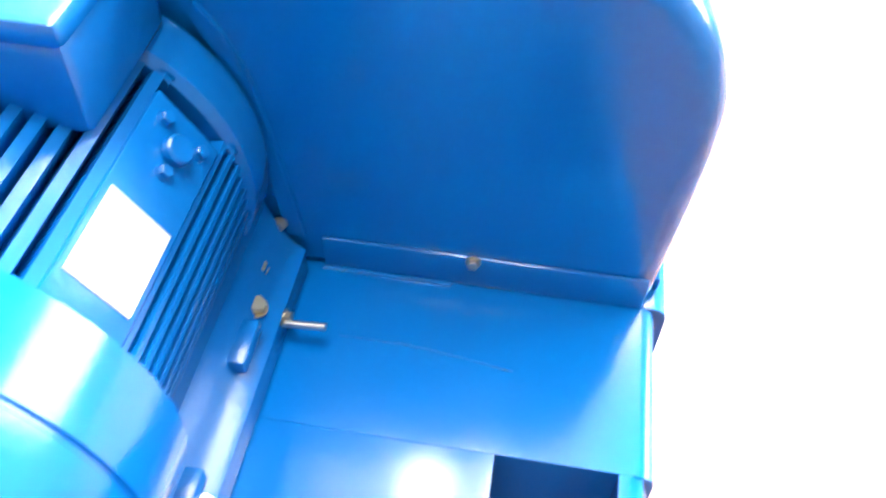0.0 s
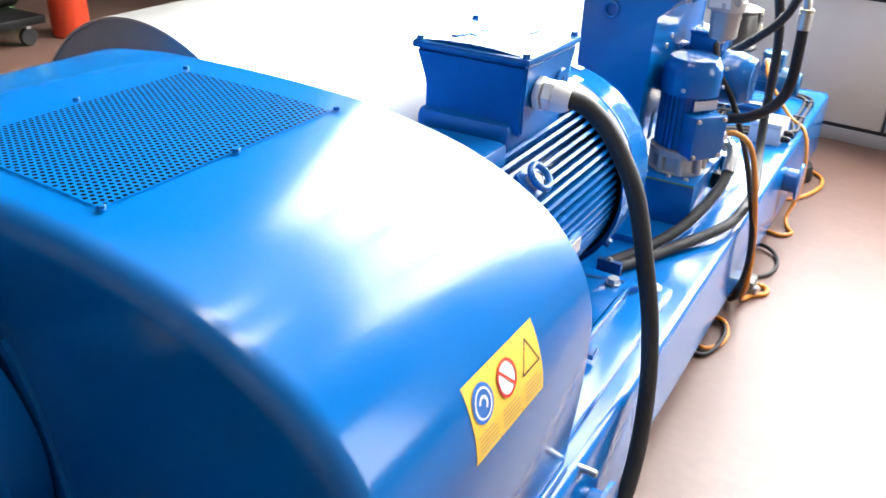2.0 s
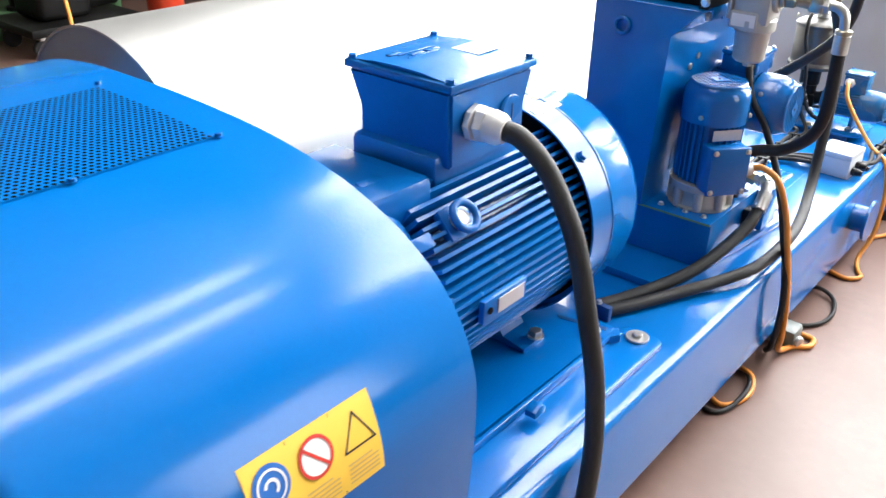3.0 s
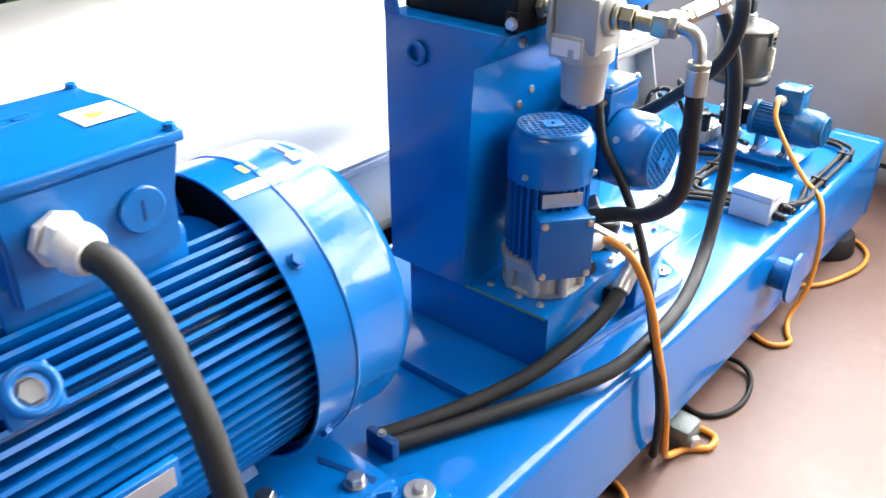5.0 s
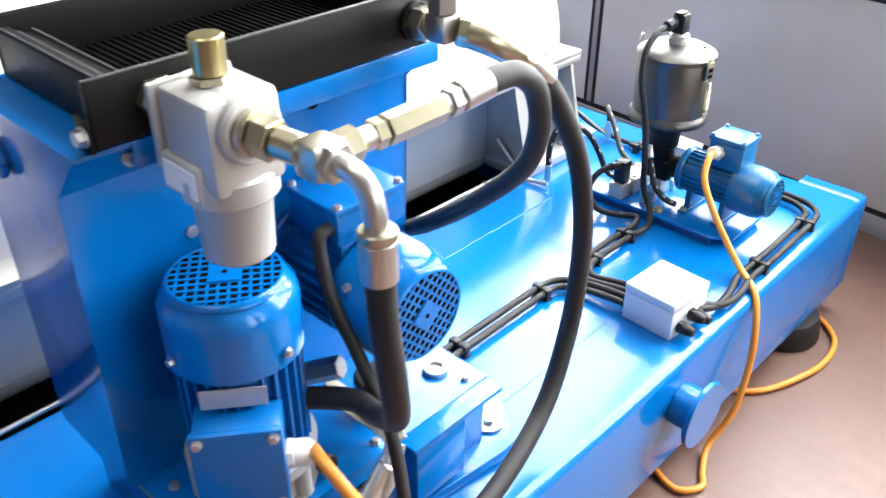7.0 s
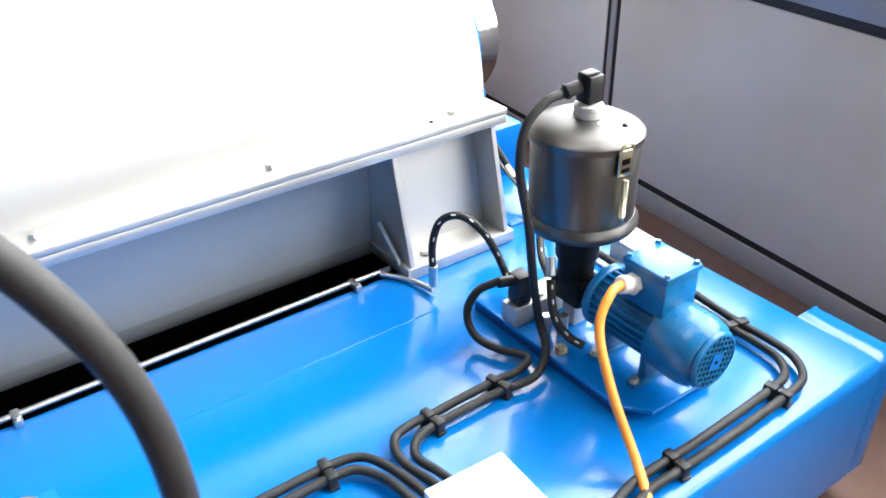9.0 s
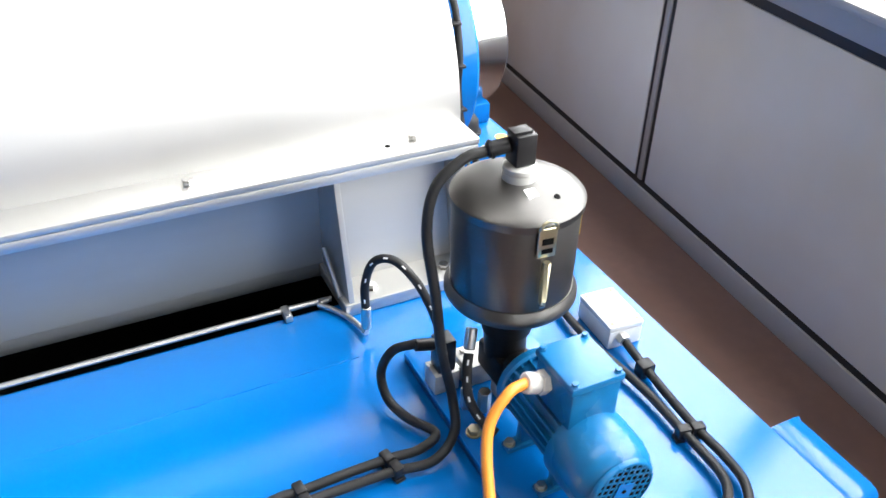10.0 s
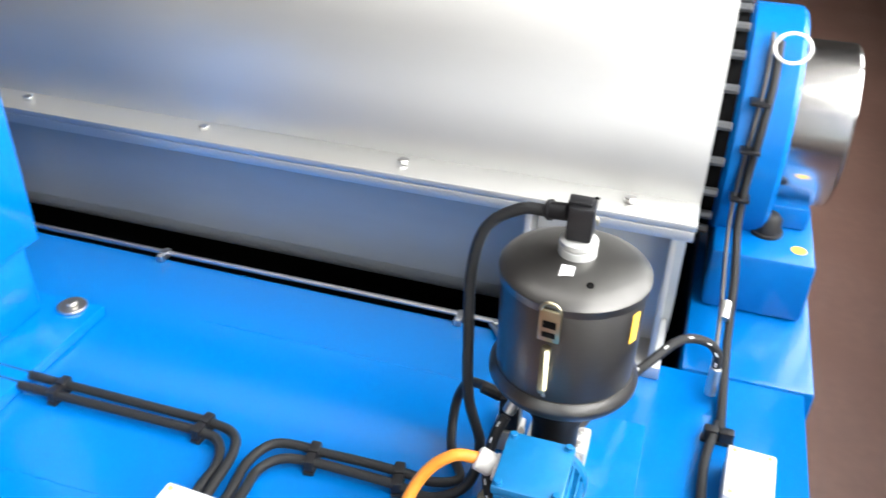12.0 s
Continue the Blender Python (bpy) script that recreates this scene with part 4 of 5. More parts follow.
# vertical pump motor
PX, PY = 0.636, 2.622
pump = thing("pump_motor", (PX, PY, 0.585), "small blue vertical electric motor on a cast aluminium flange", "electric motor")
g = lathe((PX, PY, 0.586), (PX, PY, 0.665), [(0, 0.088), (0.006, 0.090), (0.008, 0.078), (0.055, 0.074), (0.058, 0.092), (0.079, 0.094)], 40)
part("flange", g, ALU, pump, "cast aluminium lantern flange")
for a in range(0, 360, 45):
    c = Vector((PX + 0.080 * math.cos(radians(a + 20)), PY + 0.080 * math.sin(radians(a + 20)), 0))
    part("flange_boss", rod(c + Vector((0, 0, 0.588)), c + Vector((0, 0, 0.648)), 0.013, 12), ALU, pump)
part("body", rod((PX, PY, 0.665), (PX, PY, 0.86), 0.074, 40, 0.004), BLUE_CAST, pump)
for a in range(0, 360, 12):
    ca, sa = math.cos(radians(a)), math.sin(radians(a))
    part("cooling_fin", oriented(box(0.070, 0.086, -0.002, 0.002, 0.672, 0.852), Matrix.Translation((PX, PY, 0)) @ Matrix.Rotation(radians(a), 4, "Z")), BLUE_CAST, pump)
part("fan_cowl", lathe((PX, PY, 0.845), (PX, PY, 0.953), [(0, 0.088), (0.0, 0.091), (0.068, 0.091), (0.088, 0.088), (0.100, 0.078), (0.106, 0.072)], 48), BLUE, pump)
grid_cover((PX, PY, 0.9545), (0, 0, 1), (0.6, 0.8, 0), 0.072, pump)
turn = Matrix.Translation((PX, PY, 0)) @ Matrix.Rotation(math.atan2(-0.617, 0.787), 4, "Z")
tb = part("terminal_box", oriented(box(0.06, 0.118, -0.056, 0.056, 0.662, 0.796, 0.006), turn), BLUE_CAST, pump)
part("lid", oriented(box(0.1182, 0.130, -0.058, 0.058, 0.660, 0.800, 0.004), turn), BLUE_CAST, tb)
for y in (-0.047, 0.047):
    for z in (0.672, 0.788):
        part("lid_screw", oriented(bolt_bm((0.1302, y, z), (1, 0, 0), 0.011), turn), ZINC, tb)
part("rating_plate", oriented(box(0.088, 0.0895, -0.042, 0.042, 0.808, 0.838), turn), LABEL_SILVER, pump, "bare metal rating plate")
for y in (-0.07, 0.07):
    part("cowl_screw", oriented(bolt_bm((0.062, y * 1.02, 0.868), (0.6, y * 10, 0), 0.010), turn), ZINC, pump)
gl = part("cable_gland", oriented(rod((0.092, 0.0565, 0.72), (0.092, 0.066, 0.72), 0.020, 8, 0.001), turn), WHITE_PLASTIC, pump, "white plastic cable gland")
part("gland_nut", oriented(lathe((0.092, 0.0662, 0.72), (0.092, 0.094, 0.72), [(0, 0.019), (0.018, 0.019), (0.027, 0.013)], 16), turn), WHITE_PLASTIC, gl)
pump.scale = (1.06, 1.06, 1.045)

# horizontal fan motor
FY, FZ = 2.845, 0.862
fan = thing("fan_motor", (0.66, FY, 0.77), "small blue horizontal electric motor driving the cooler fan", "electric motor")
part("body", rod((0.50, FY, FZ), (0.70, FY, FZ), 0.076, 40, 0.003), BLUE_CAST, fan)
for a in range(0, 360, 12):
    part("cooling_fin", oriented(box(0.53, 0.679, -0.002, 0.002, 0.070, 0.090), Matrix.Translation((0, FY, FZ)) @ Matrix.Rotation(radians(a), 4, "X")), BLUE_CAST, fan)
part("flange", rod((0.524, FY, FZ), (0.54, FY, FZ), 0.10, 40, 0.003), BLUE_CAST, fan)
part("fan_cowl", lathe((0.680, FY, FZ), (0.790, FY, FZ), [(0, 0.089), (0, 0.092), (0.062, 0.092), (0.085, 0.086), (0.106, 0.074), (0.109, 0.070)], 48), BLUE, fan)
grid_cover((0.7925, FY, FZ), (1, 0, 0), (0, 0.7, 0.7), 0.071, fan)
part("terminal_neck", box(0.575, 0.675, FY - 0.055, FY + 0.055, 0.93, 0.955, 0.004), BLUE_CAST, fan)
tb = part("terminal_box", box(0.568, 0.682, FY - 0.064, FY + 0.064, 0.9555, 1.005, 0.005), BLUE_CAST, fan)
part("lid", box(0.565, 0.685, FY - 0.067, FY + 0.067, 1.0055, 1.018, 0.004), BLUE_CAST, tb)
for x in (0.573, 0.677):
    for y in (-0.058, 0.058):
        part("lid_screw", bolt_bm((x, FY + y, 1.018), (0, 0, 1), 0.010), ZINC, tb)
part("cowl_screw", bolt_bm((0.712, FY - 0.078, FZ + 0.048), (0, -0.85, 0.5), 0.011), ZINC, fan)

# oil filter and pipework
QX, QY = 0.712, 2.606
filt = thing("oil_filter", (QX, QY, 1.04), "light grey cast aluminium oil filter with a screw-on bowl", "oil filter")
part("bowl", lathe((QX, QY, 1.040), (QX, QY, 1.132), [(0, 0.012), (0.004, 0.034), (0.012, 0.043), (0.088, 0.047), (0.092, 0.05)], 40), ALU, filt)
part("drain_plug", hexagon((QX, QY, 1.030), (QX, QY, 1.041), 0.022), ALU, filt)
part("collar", rod((QX, QY, 1.130), (QX, QY, 1.165), 0.057, 40, 0.004), ALU, filt)
part("head", box(QX - 0.05, QX + 0.05, QY - 0.048, QY + 0.048, 1.15, 1.262, 0.010), ALU, filt)
part("port_boss", rod((QX - 0.058, QY, 1.225), (QX + 0.062, QY, 1.225), 0.040, 32, 0.004), ALU, filt)
part("mounting_ear", box(QX - 0.062, QX - 0.051, QY - 0.055, QY + 0.055, 1.16, 1.262, 0.004), ALU, filt)
part("label", box(QX - 0.045, QX + 0.02, QY - 0.0565, QY - 0.055, 1.145, 1.178), LABEL_WHITE, filt, "small white type label")
part("label_pad", box(QX - 0.052, QX + 0.025, QY - 0.055, QY - 0.03, 1.138, 1.184, 0.004), ALU, filt)
part("indicator_seat", hexagon((QX - 0.008, QY, 1.262), (QX - 0.008, QY, 1.272), 0.042), YELLOW_ZINC, filt)
part("indicator", rod((QX - 0.008, QY, 1.272), (QX - 0.008, QY, 1.316), 0.0195, 24, 0.002), OLIVE_ZINC, filt, "yellow plated clogging indicator")
pipes = thing("hydraulic_fittings", (0.83, 2.65, 1.2), "yellow zinc plated hydraulic unions and tee on the oil filter", "pipe fittings")
part("inlet_union", hexagon((0.607, 2.580, 1.228), (0.628, 2.584, 1.228), 0.046), YELLOW_ZINC, pipes)
part("inlet_nipple", rod((0.628, 2.584, 1.228), (0.652, 2.59, 1.227), 0.017, 18), YELLOW_ZINC, pipes)
part("outlet_seat", rod((0.774, 2.603, 1.226), (0.786, 2.604, 1.226), 0.027, 20, 0.002), YELLOW_ZINC, pipes)
part("outlet_nut", hexagon((0.786, 2.604, 1.226), (0.812, 2.608, 1.225), 0.042), YELLOW_ZINC, pipes)
part("reducer", rod((0.812, 2.608, 1.225), (0.845, 2.617, 1.222), 0.018, 18, 0.002), YELLOW_ZINC, pipes)
part("tee_body", box(0.843, 0.882, 2.603, 2.645, 1.198, 1.240, 0.006), YELLOW_ZINC, pipes)
part("elbow_nut", hexagon((0.868, 2.625, 1.219), (0.892, 2.627, 1.219), 0.040), ZINC, pipes)
part("bend", tube([(0.885, 2.627, 1.219), (0.912, 2.628, 1.216), (0.932, 2.629, 1.198), (0.938, 2.630, 1.165), (0.939, 2.630, 1.148)], 0.0130, 16, 6), ZINC, pipes)
part("bend_collar", rod((0.939, 2.63, 1.163), (0.939, 2.63, 1.150), 0.0215, 20, 0.002), YELLOW_ZINC, pipes)
part("branch_nut", hexagon((0.863, 2.646, 1.219), (0.866, 2.672, 1.221), 0.036), YELLOW_ZINC, pipes)
part("branch_nipple", rod((0.866, 2.672, 1.221), (0.868, 2.695, 1.222), 0.0145, 18), ZINC, pipes)
part("branch_nut", hexagon((0.867, 2.690, 1.222), (0.869, 2.706, 1.223), 0.031), YELLOW_ZINC, pipes)
part("check_valve", hexagon((0.869, 2.708, 1.223), (0.876, 2.789, 1.229), 0.032), YELLOW_ZINC, pipes, "long hexagonal check valve")
part("valve_neck", rod((0.876, 2.789, 1.229), (0.877, 2.797, 1.230), 0.013, 16), ZINC, pipes)
part("branch_union", hexagon((0.877, 2.797, 1.230), (0.878, 2.814, 1.232), 0.031), ZINC, pipes)
outlet = thing("radiator_outlet_fittings", (0.63, 2.965, 1.225), "yellow zinc plated elbow and unions on the radiator outlet", "pipe fittings")
part("port_ring", rod((0.607, 2.99, 1.236), (0.616, 2.99, 1.236), 0.030, 20, 0.002), BLACK_PAINT, outlet)
part("port_nut", hexagon((0.616, 2.99, 1.236), (0.645, 2.988, 1.238), 0.044), YELLOW_ZINC, outlet)
part("tee_body", box(0.650, 0.690, 2.968, 3.008, 1.22, 1.262, 0.006), ZINC, outlet)
part("tee_neck", rod((0.644, 2.988, 1.239), (0.652, 2.988, 1.24), 0.016, 16), ZINC, outlet)
part("riser_nut", hexagon((0.67, 2.988, 1.262), (0.67, 2.988, 1.288), 0.04), ZINC, outlet)
part("riser", rod((0.67, 2.988, 1.288), (0.668, 2.99, 1.36), 0.015, 16), ZINC, outlet)
part("outlet_nut", hexagon((0.690, 2.995, 1.239), (0.703, 3.006, 1.235), 0.04), YELLOW_ZINC, outlet)
part("elbow", tube([(0.700, 3.004, 1.236), (0.725, 3.022, 1.226), (0.737, 3.052, 1.208), (0.74, 3.07, 1.196)], 0.0215, 14, 5), YELLOW_ZINC, outlet)
part("elbow_nut", hexagon((0.74, 3.068, 1.197), (0.742, 3.088, 1.184), 0.040), YELLOW_ZINC, outlet)
outlet.location += Vector((0.010, 0.010, -0.012))


def hose_thing(name, pts, r, label, mat=RUBBER, ferrule=None, category="hose", group=""):
    t = thing(name, tuple(pts[-1]), label, category, group)
    part("tube", tube(pts, r, 14, 7), mat, t)
    for a, b in ferrule or ():
        part("ferrule", rod(a, b, r * 1.18, 20, 0.002), ZINC, t, "crimped zinc ferrule")
    return t


hose_thing("pressure_hose", [(0.940, 2.629, 1.11), (0.941, 2.632, 1.04), (0.940, 2.642, 0.96), (0.925, 2.66, 0.885), (0.885, 2.69, 0.825), (0.82, 2.715, 0.775), (0.765, 2.725, 0.758), (0.71, 2.705, 0.742), (0.655, 2.66, 0.735)], 0.0175, "thick black hydraulic hose curving down beside the pump motor", RUBBER, [((0.939, 2.63, 1.150), (0.940, 2.629, 1.10))])
hose_thing("return_hose", [(0.880, 2.845, 1.236), (0.880, 2.885, 1.238), (0.878, 2.925, 1.230), (0.868, 2.975, 1.190), (0.848, 3.012, 1.115), (0.808, 3.03, 1.037), (0.709, 3.038, 0.94), (0.60, 3.045, 0.855), (0.51, 3.085, 0.79)], 0.0160, "thick black hydraulic hose looping behind the fan motor", RUBBER, [((0.878, 2.814, 1.232), (0.880, 2.862, 1.237))])
hose_thing("cooler_hose", [(0.754, 3.115, 1.158), (0.766, 3.165, 1.09), (0.780, 3.215, 0.98), (0.788, 3.237, 0.86), (0.792, 3.235, 0.74), (0.799, 3.205, 0.62), (0.82, 3.12, 0.515), (0.855, 2.96, 0.470), (0.870, 2.80, 0.455), (0.858, 2.60, 0.443), (0.79, 2.44, 0.428), (0.722, 2.30, 0.421), (0.672, 2.19, 0.420), (0.632, 2.11, 0.420)], 0.018, "long black hydraulic hose from the radiator down across the skid", RUBBER, [((0.752, 3.098, 1.172), (0.757, 3.142, 1.134))])
hose_thing("drain_hose", [(0.790, 2.72, 0.570), (0.788, 2.66, 0.535), (0.768, 2.57, 0.495), (0.735, 2.45, 0.455), (0.685, 2.33, 0.430), (0.632, 2.2, 0.421), (0.594, 2.11, 0.420)], 0.0185, "black hydraulic hose lying on the skid", RUBBER, [((0.788, 2.766, 0.608), (0.791, 2.715, 0.568))])
hose_thing("power_cable", [(0.615, 1.584, 1.09), (0.66, 1.595, 1.078), (0.72, 1.60, 1.03), (0.775, 1.60, 0.95), (0.812, 1.60, 0.87), (0.85, 1.60, 0.73), (0.885, 1.60, 0.58), (0.915, 1.57, 0.40), (0.930, 1.50, 0.22), (0.926, 1.40, 0.075), (0.920, 1.28, 0.024), (0.932, 1.08, 0.022), (0.932, 0.86, 0.022), (0.915, 0.68, 0.022), (0.82, 0.48, 0.022), (0.66, 0.30, 0.022)], 0.0215, "thick dark grey power cable dropping from the motor to the floor", POWER, None, "cable")
hose_thing("sensor_cable", [(0.665, 2.781, 0.985), (0.668, 2.757, 0.975), (0.692, 2.750, 0.90), (0.75, 2.748, 0.82), (0.80, 2.757, 0.71), (0.845, 2.74, 0.61), (0.88, 2.72, 0.51), (0.908, 2.72, 0.40), (0.918, 2.75, 0.25), (0.90, 2.80, 0.08), (0.87, 2.86, 0.012)], 0.0105, "black cable hanging from the fan motor over the skid edge", RUBBER, None, "cable")
hose_thing("orange_cable", [(0.770, 2.640, 0.727), (0.81, 2.625, 0.742), (0.86, 2.630, 0.71), (0.887, 2.675, 0.60), (0.907, 2.70, 0.48), (0.920, 2.735, 0.36), (0.926, 2.77, 0.24), (0.925, 2.80, 0.12), (0.91, 2.86, 0.03), (0.93, 2.94, 0.010), (0.975, 2.985, 0.010), (0.965, 3.04, 0.010), (0.88, 3.03, 0.010), (0.8, 2.95, 0.010)], 0.0095, "orange sheathed cable from the pump motor to the floor", ORANGE, None, "cable", "orange cables")
hose_thing("orange_cable", [(0.626, 4.058, 0.645), (0.636, 4.02, 0.645), (0.655, 3.98, 0.60), (0.72, 3.955, 0.52), (0.80, 3.94, 0.435), (0.87, 3.90, 0.405), (0.905, 3.865, 0.34), (0.922, 3.84, 0.24), (0.925, 3.80, 0.12), (0.905, 3.74, 0.03), (0.93, 3.67, 0.010), (0.955, 3.62, 0.010), (0.91, 3.57, 0.010), (0.82, 3.60, 0.010)], 0.0085, "orange sheathed cable from the grease pump motor to the floor", ORANGE, None, "cable", "orange cables")
hose_thing("orange_cable", [(0.82, 3.98, 0.010), (0.90, 4.05, 0.010), (0.955, 4.18, 0.012), (0.975, 4.30, 0.010), (0.95, 4.42, 0.010), (0.85, 4.50, 0.010), (0.7, 4.52, 0.010)], 0.0085, "orange sheathed cable lying round the rubber foot", ORANGE, None, "cable", "orange cables")
hose_thing("orange_cable", [(0.80, 2.52, 0.010), (0.87, 2.47, 0.010), (0.912, 2.51, 0.010), (0.925, 2.60, 0.010), (0.895, 2.67, 0.02), (0.82, 2.71, 0.010)], 0.0085, "loop of orange cable showing under the skid", ORANGE, None, "cable", "orange cables")
hose_thing("black_cable", [(0.75, 2.48, 0.009), (0.86, 2.42, 0.009), (0.905, 2.47, 0.009), (0.918, 2.58, 0.026), (0.88, 2.68, 0.012), (0.8, 2.73, 0.009)], 0.008, "loop of black cable on the floor under the skid", RUBBER, None, "cable")
hose_thing("black_cable", [(0.75, 3.16, 0.009), (0.88, 3.10, 0.009), (0.945, 3.15, 0.009), (0.965, 3.25, 0.009), (0.935, 3.36, 0.012), (0.87, 3.40, 0.02), (0.78, 3.38, 0.009)], 0.008, "loop of black cable on the floor under the skid", RUBBER, None, "cable")
floor_box = thing("floor_junction_box", (0.89, 2.98, 0), "smoked grey-green connector box under the cables on the floor", "connector")
part("housing", box(0.80, 0.935, 2.93, 3.02, 0.0, 0.07, 0.014), SMOKED, floor_box)
part("plug", rod((0.935, 2.96, 0.03), (0.95, 2.955, 0.028), 0.02, 14, 0.003), ALU, floor_box)

# ---- control boxes, cables and clips on the skid ----


def junction_box(base, w, d, h, turn, glands, label):
    t = thing("junction_box", base, label, "junction box")
    m = Matrix.Translation(base) @ Matrix.Rotation(radians(turn), 4, "Z")
    part("housing", oriented(box(-w / 2, w / 2, -d / 2, d / 2, 0.0005, h * 0.76, 0.004), m), GREY_BOX, t)
    part("lid", oriented(box(-w / 2 - 0.001, w / 2 + 0.001, -d / 2 - 0.001, d / 2 + 0.001, h * 0.765, h, 0.004), m), GREY_BOX, t)
    for x in (-1, 1):
        for y in (-1, 1):
            part("lid_screw", oriented(rod((x * (w / 2 - 0.010), y * (d / 2 - 0.010), h), (x * (w / 2 - 0.010), y * (d / 2 - 0.010), h + 0.001), 0.004, 10), m), LABEL_OCHRE, t)
    for x, y, z, dx, dy in glands:
        g = part("gland", oriented(hexagon((x, y, z), (x + dx * 0.014, y + dy * 0.014, z), 0.027), m), BLACK, t, "black plastic cable gland")
        part("gland_nut", oriented(lathe((x + dx * 0.0145, y + dy * 0.0145, z), (x + dx * 0.04, y + dy * 0.04, z), [(0, 0.0135), (0.012, 0.0135), (0.024, 0.009)], 14), m), BLACK, g)
    return t


junction_box((0.757, 3.665, TOP), 0.132, 0.142, 0.098, -3, [(0.067, -0.04, 0.03, 1, 0), (0.067, 0.0, 0.045, 1, 0), (0.067, 0.03, 0.028, 1, 0)], "light grey plastic junction box with black glands on the skid")
small = junction_box((0.342, 4.440, TOP), 0.115, 0.076, 0.056, -3, [], "small light grey junction box with one cable on the skid end")
part("cable_gland", hexagon((0.40, 4.425, 0.43), (0.418, 4.424, 0.43), 0.022), ZINC, small, "metal cable gland")

clip = thing("cable_clip", (0, 0, 0), "black plastic double cable clip on the skid", "cable clip", "cable clips")
part("base", box(-0.028, 0.028, -0.009, 0.009, 0.0, 0.007, 0.001), BLACK, clip)
part("block", box(-0.026, -0.001, -0.009, 0.009, 0.0072, 0.030, 0.003), BLACK, clip)
part("block", box(0.001, 0.026, -0.009, 0.009, 0.0072, 0.030, 0.003), BLACK, clip)
spots = [(0.500, 3.895, 12), (0.503, 3.742, 6), (0.501, 3.532, -6), (0.503, 3.235, 0), (0.828, 4.006, -4), (0.822, 4.288, 8), (0.648, 4.395, 78), (0.222, 4.392, 90)]
for k, (x, y, a) in enumerate(spots):
    m = pose(x, y, TOP, 0, 0, a)
    if k:
        copy_thing(clip, m)
    else:
        clip.matrix_basis = m
one = thing("cable_clip", (0.483, 4.423, TOP), "single black plastic cable clip on the skid", "cable clip", "cable clips")
part("base", box(0.470, 0.496, 4.408, 4.438, TOP, TOP + 0.03, 0.003), BLACK, one)

H = TOP + 0.018


def wire(pts, label, r=0.0085, mat=CABLE, group="control cables"):
    t = thing("control_cable", tuple(pts[0]), label, "cable", group)
    part("sheath", tube(pts, r, 10, 6), mat, t)
    return t


wire([(0.487, 3.05, H), (0.489, 3.24, H), (0.488, 3.40, H), (0.488, 3.53, H), (0.50, 3.59, H), (0.545, 3.615, H + 0.004), (0.62, 3.625, H + 0.014), (0.695, 3.63, H + 0.018)], "dark grey control cable clipped along the skid to the junction box")
wire([(0.516, 3.05, H), (0.518, 3.24, H), (0.515, 3.40, H), (0.514, 3.53, H), (0.525, 3.575, H), (0.57, 3.60, H + 0.002), (0.63, 3.605, H + 0.010), (0.695, 3.61, H + 0.012)], "dark grey control cable clipped along the skid to the junction box")
wire([(0.695, 3.655, H + 0.018), (0.63, 3.655, H + 0.008), (0.55, 3.645, H), (0.50, 3.665, H), (0.488, 3.71, H), (0.490, 3.745, H), (0.487, 3.82, H), (0.487, 3.90, H), (0.490, 3.95, H), (0.47, 3.99, H + 0.002), (0.415, 3.96, H + 0.002), (0.365, 3.945, H + 0.01), (0.338, 3.945, H + 0.05), (0.345, 3.965, H + 0.098), (0.368, 4.000, H + 0.120)], "dark grey control cable curling up to the pump valve plug")
wire([(0.695, 3.68, H + 0.020), (0.62, 3.675, H + 0.010), (0.56, 3.67, H), (0.525, 3.695, H), (0.515, 3.745, H), (0.514, 3.82, H), (0.515, 3.89, H), (0.525, 3.96, H + 0.004), (0.50, 4.01, H + 0.025), (0.465, 4.02, H + 0.08), (0.468, 3.998, H + 0.18), (0.458, 3.990, H + 0.29), (0.436, 3.984, H + 0.39), (0.428, 4.000, H + 0.462), (0.428, 4.045, H + 0.500), (0.430, 4.082, H + 0.506)], "dark grey ribbed cable rising to the grease tank plug")
wire([(0.82, 3.70, H + 0.018), (0.84, 3.75, H + 0.006), (0.835, 3.83, H), (0.815, 3.92, H), (0.815, 4.006, H), (0.815, 4.12, H), (0.808, 4.285, H), (0.80, 4.34, H), (0.76, 4.375, H), (0.70, 4.382, H), (0.648, 4.382, H), (0.53, 4.384, H), (0.40, 4.372, H), (0.30, 4.372, H), (0.235, 4.382, H), (0.19, 4.39, H - 0.005)], "dark grey control cable clipped round the skid end")
wire([(0.82, 3.725, H + 0.016), (0.85, 3.78, H + 0.004), (0.855, 3.85, H), (0.842, 3.93, H), (0.842, 4.006, H), (0.842, 4.12, H), (0.836, 4.29, H), (0.825, 4.36, H), (0.78, 4.40, H), (0.72, 4.41, H), (0.648, 4.409, H), (0.56, 4.415, H), (0.483, 4.423, H), (0.43, 4.424, H + 0.008), (0.41, 4.4245, H + 0.012)], "dark grey control cable clipped round the skid end")
wire([(0.60, 3.03, H - 0.008), (0.575, 3.02, H + 0.02), (0.585, 2.985, H + 0.06), (0.60, 2.96, H + 0.10), (0.575, 2.93, H + 0.13)], "dark cable curling up to the fan motor", 0.009)

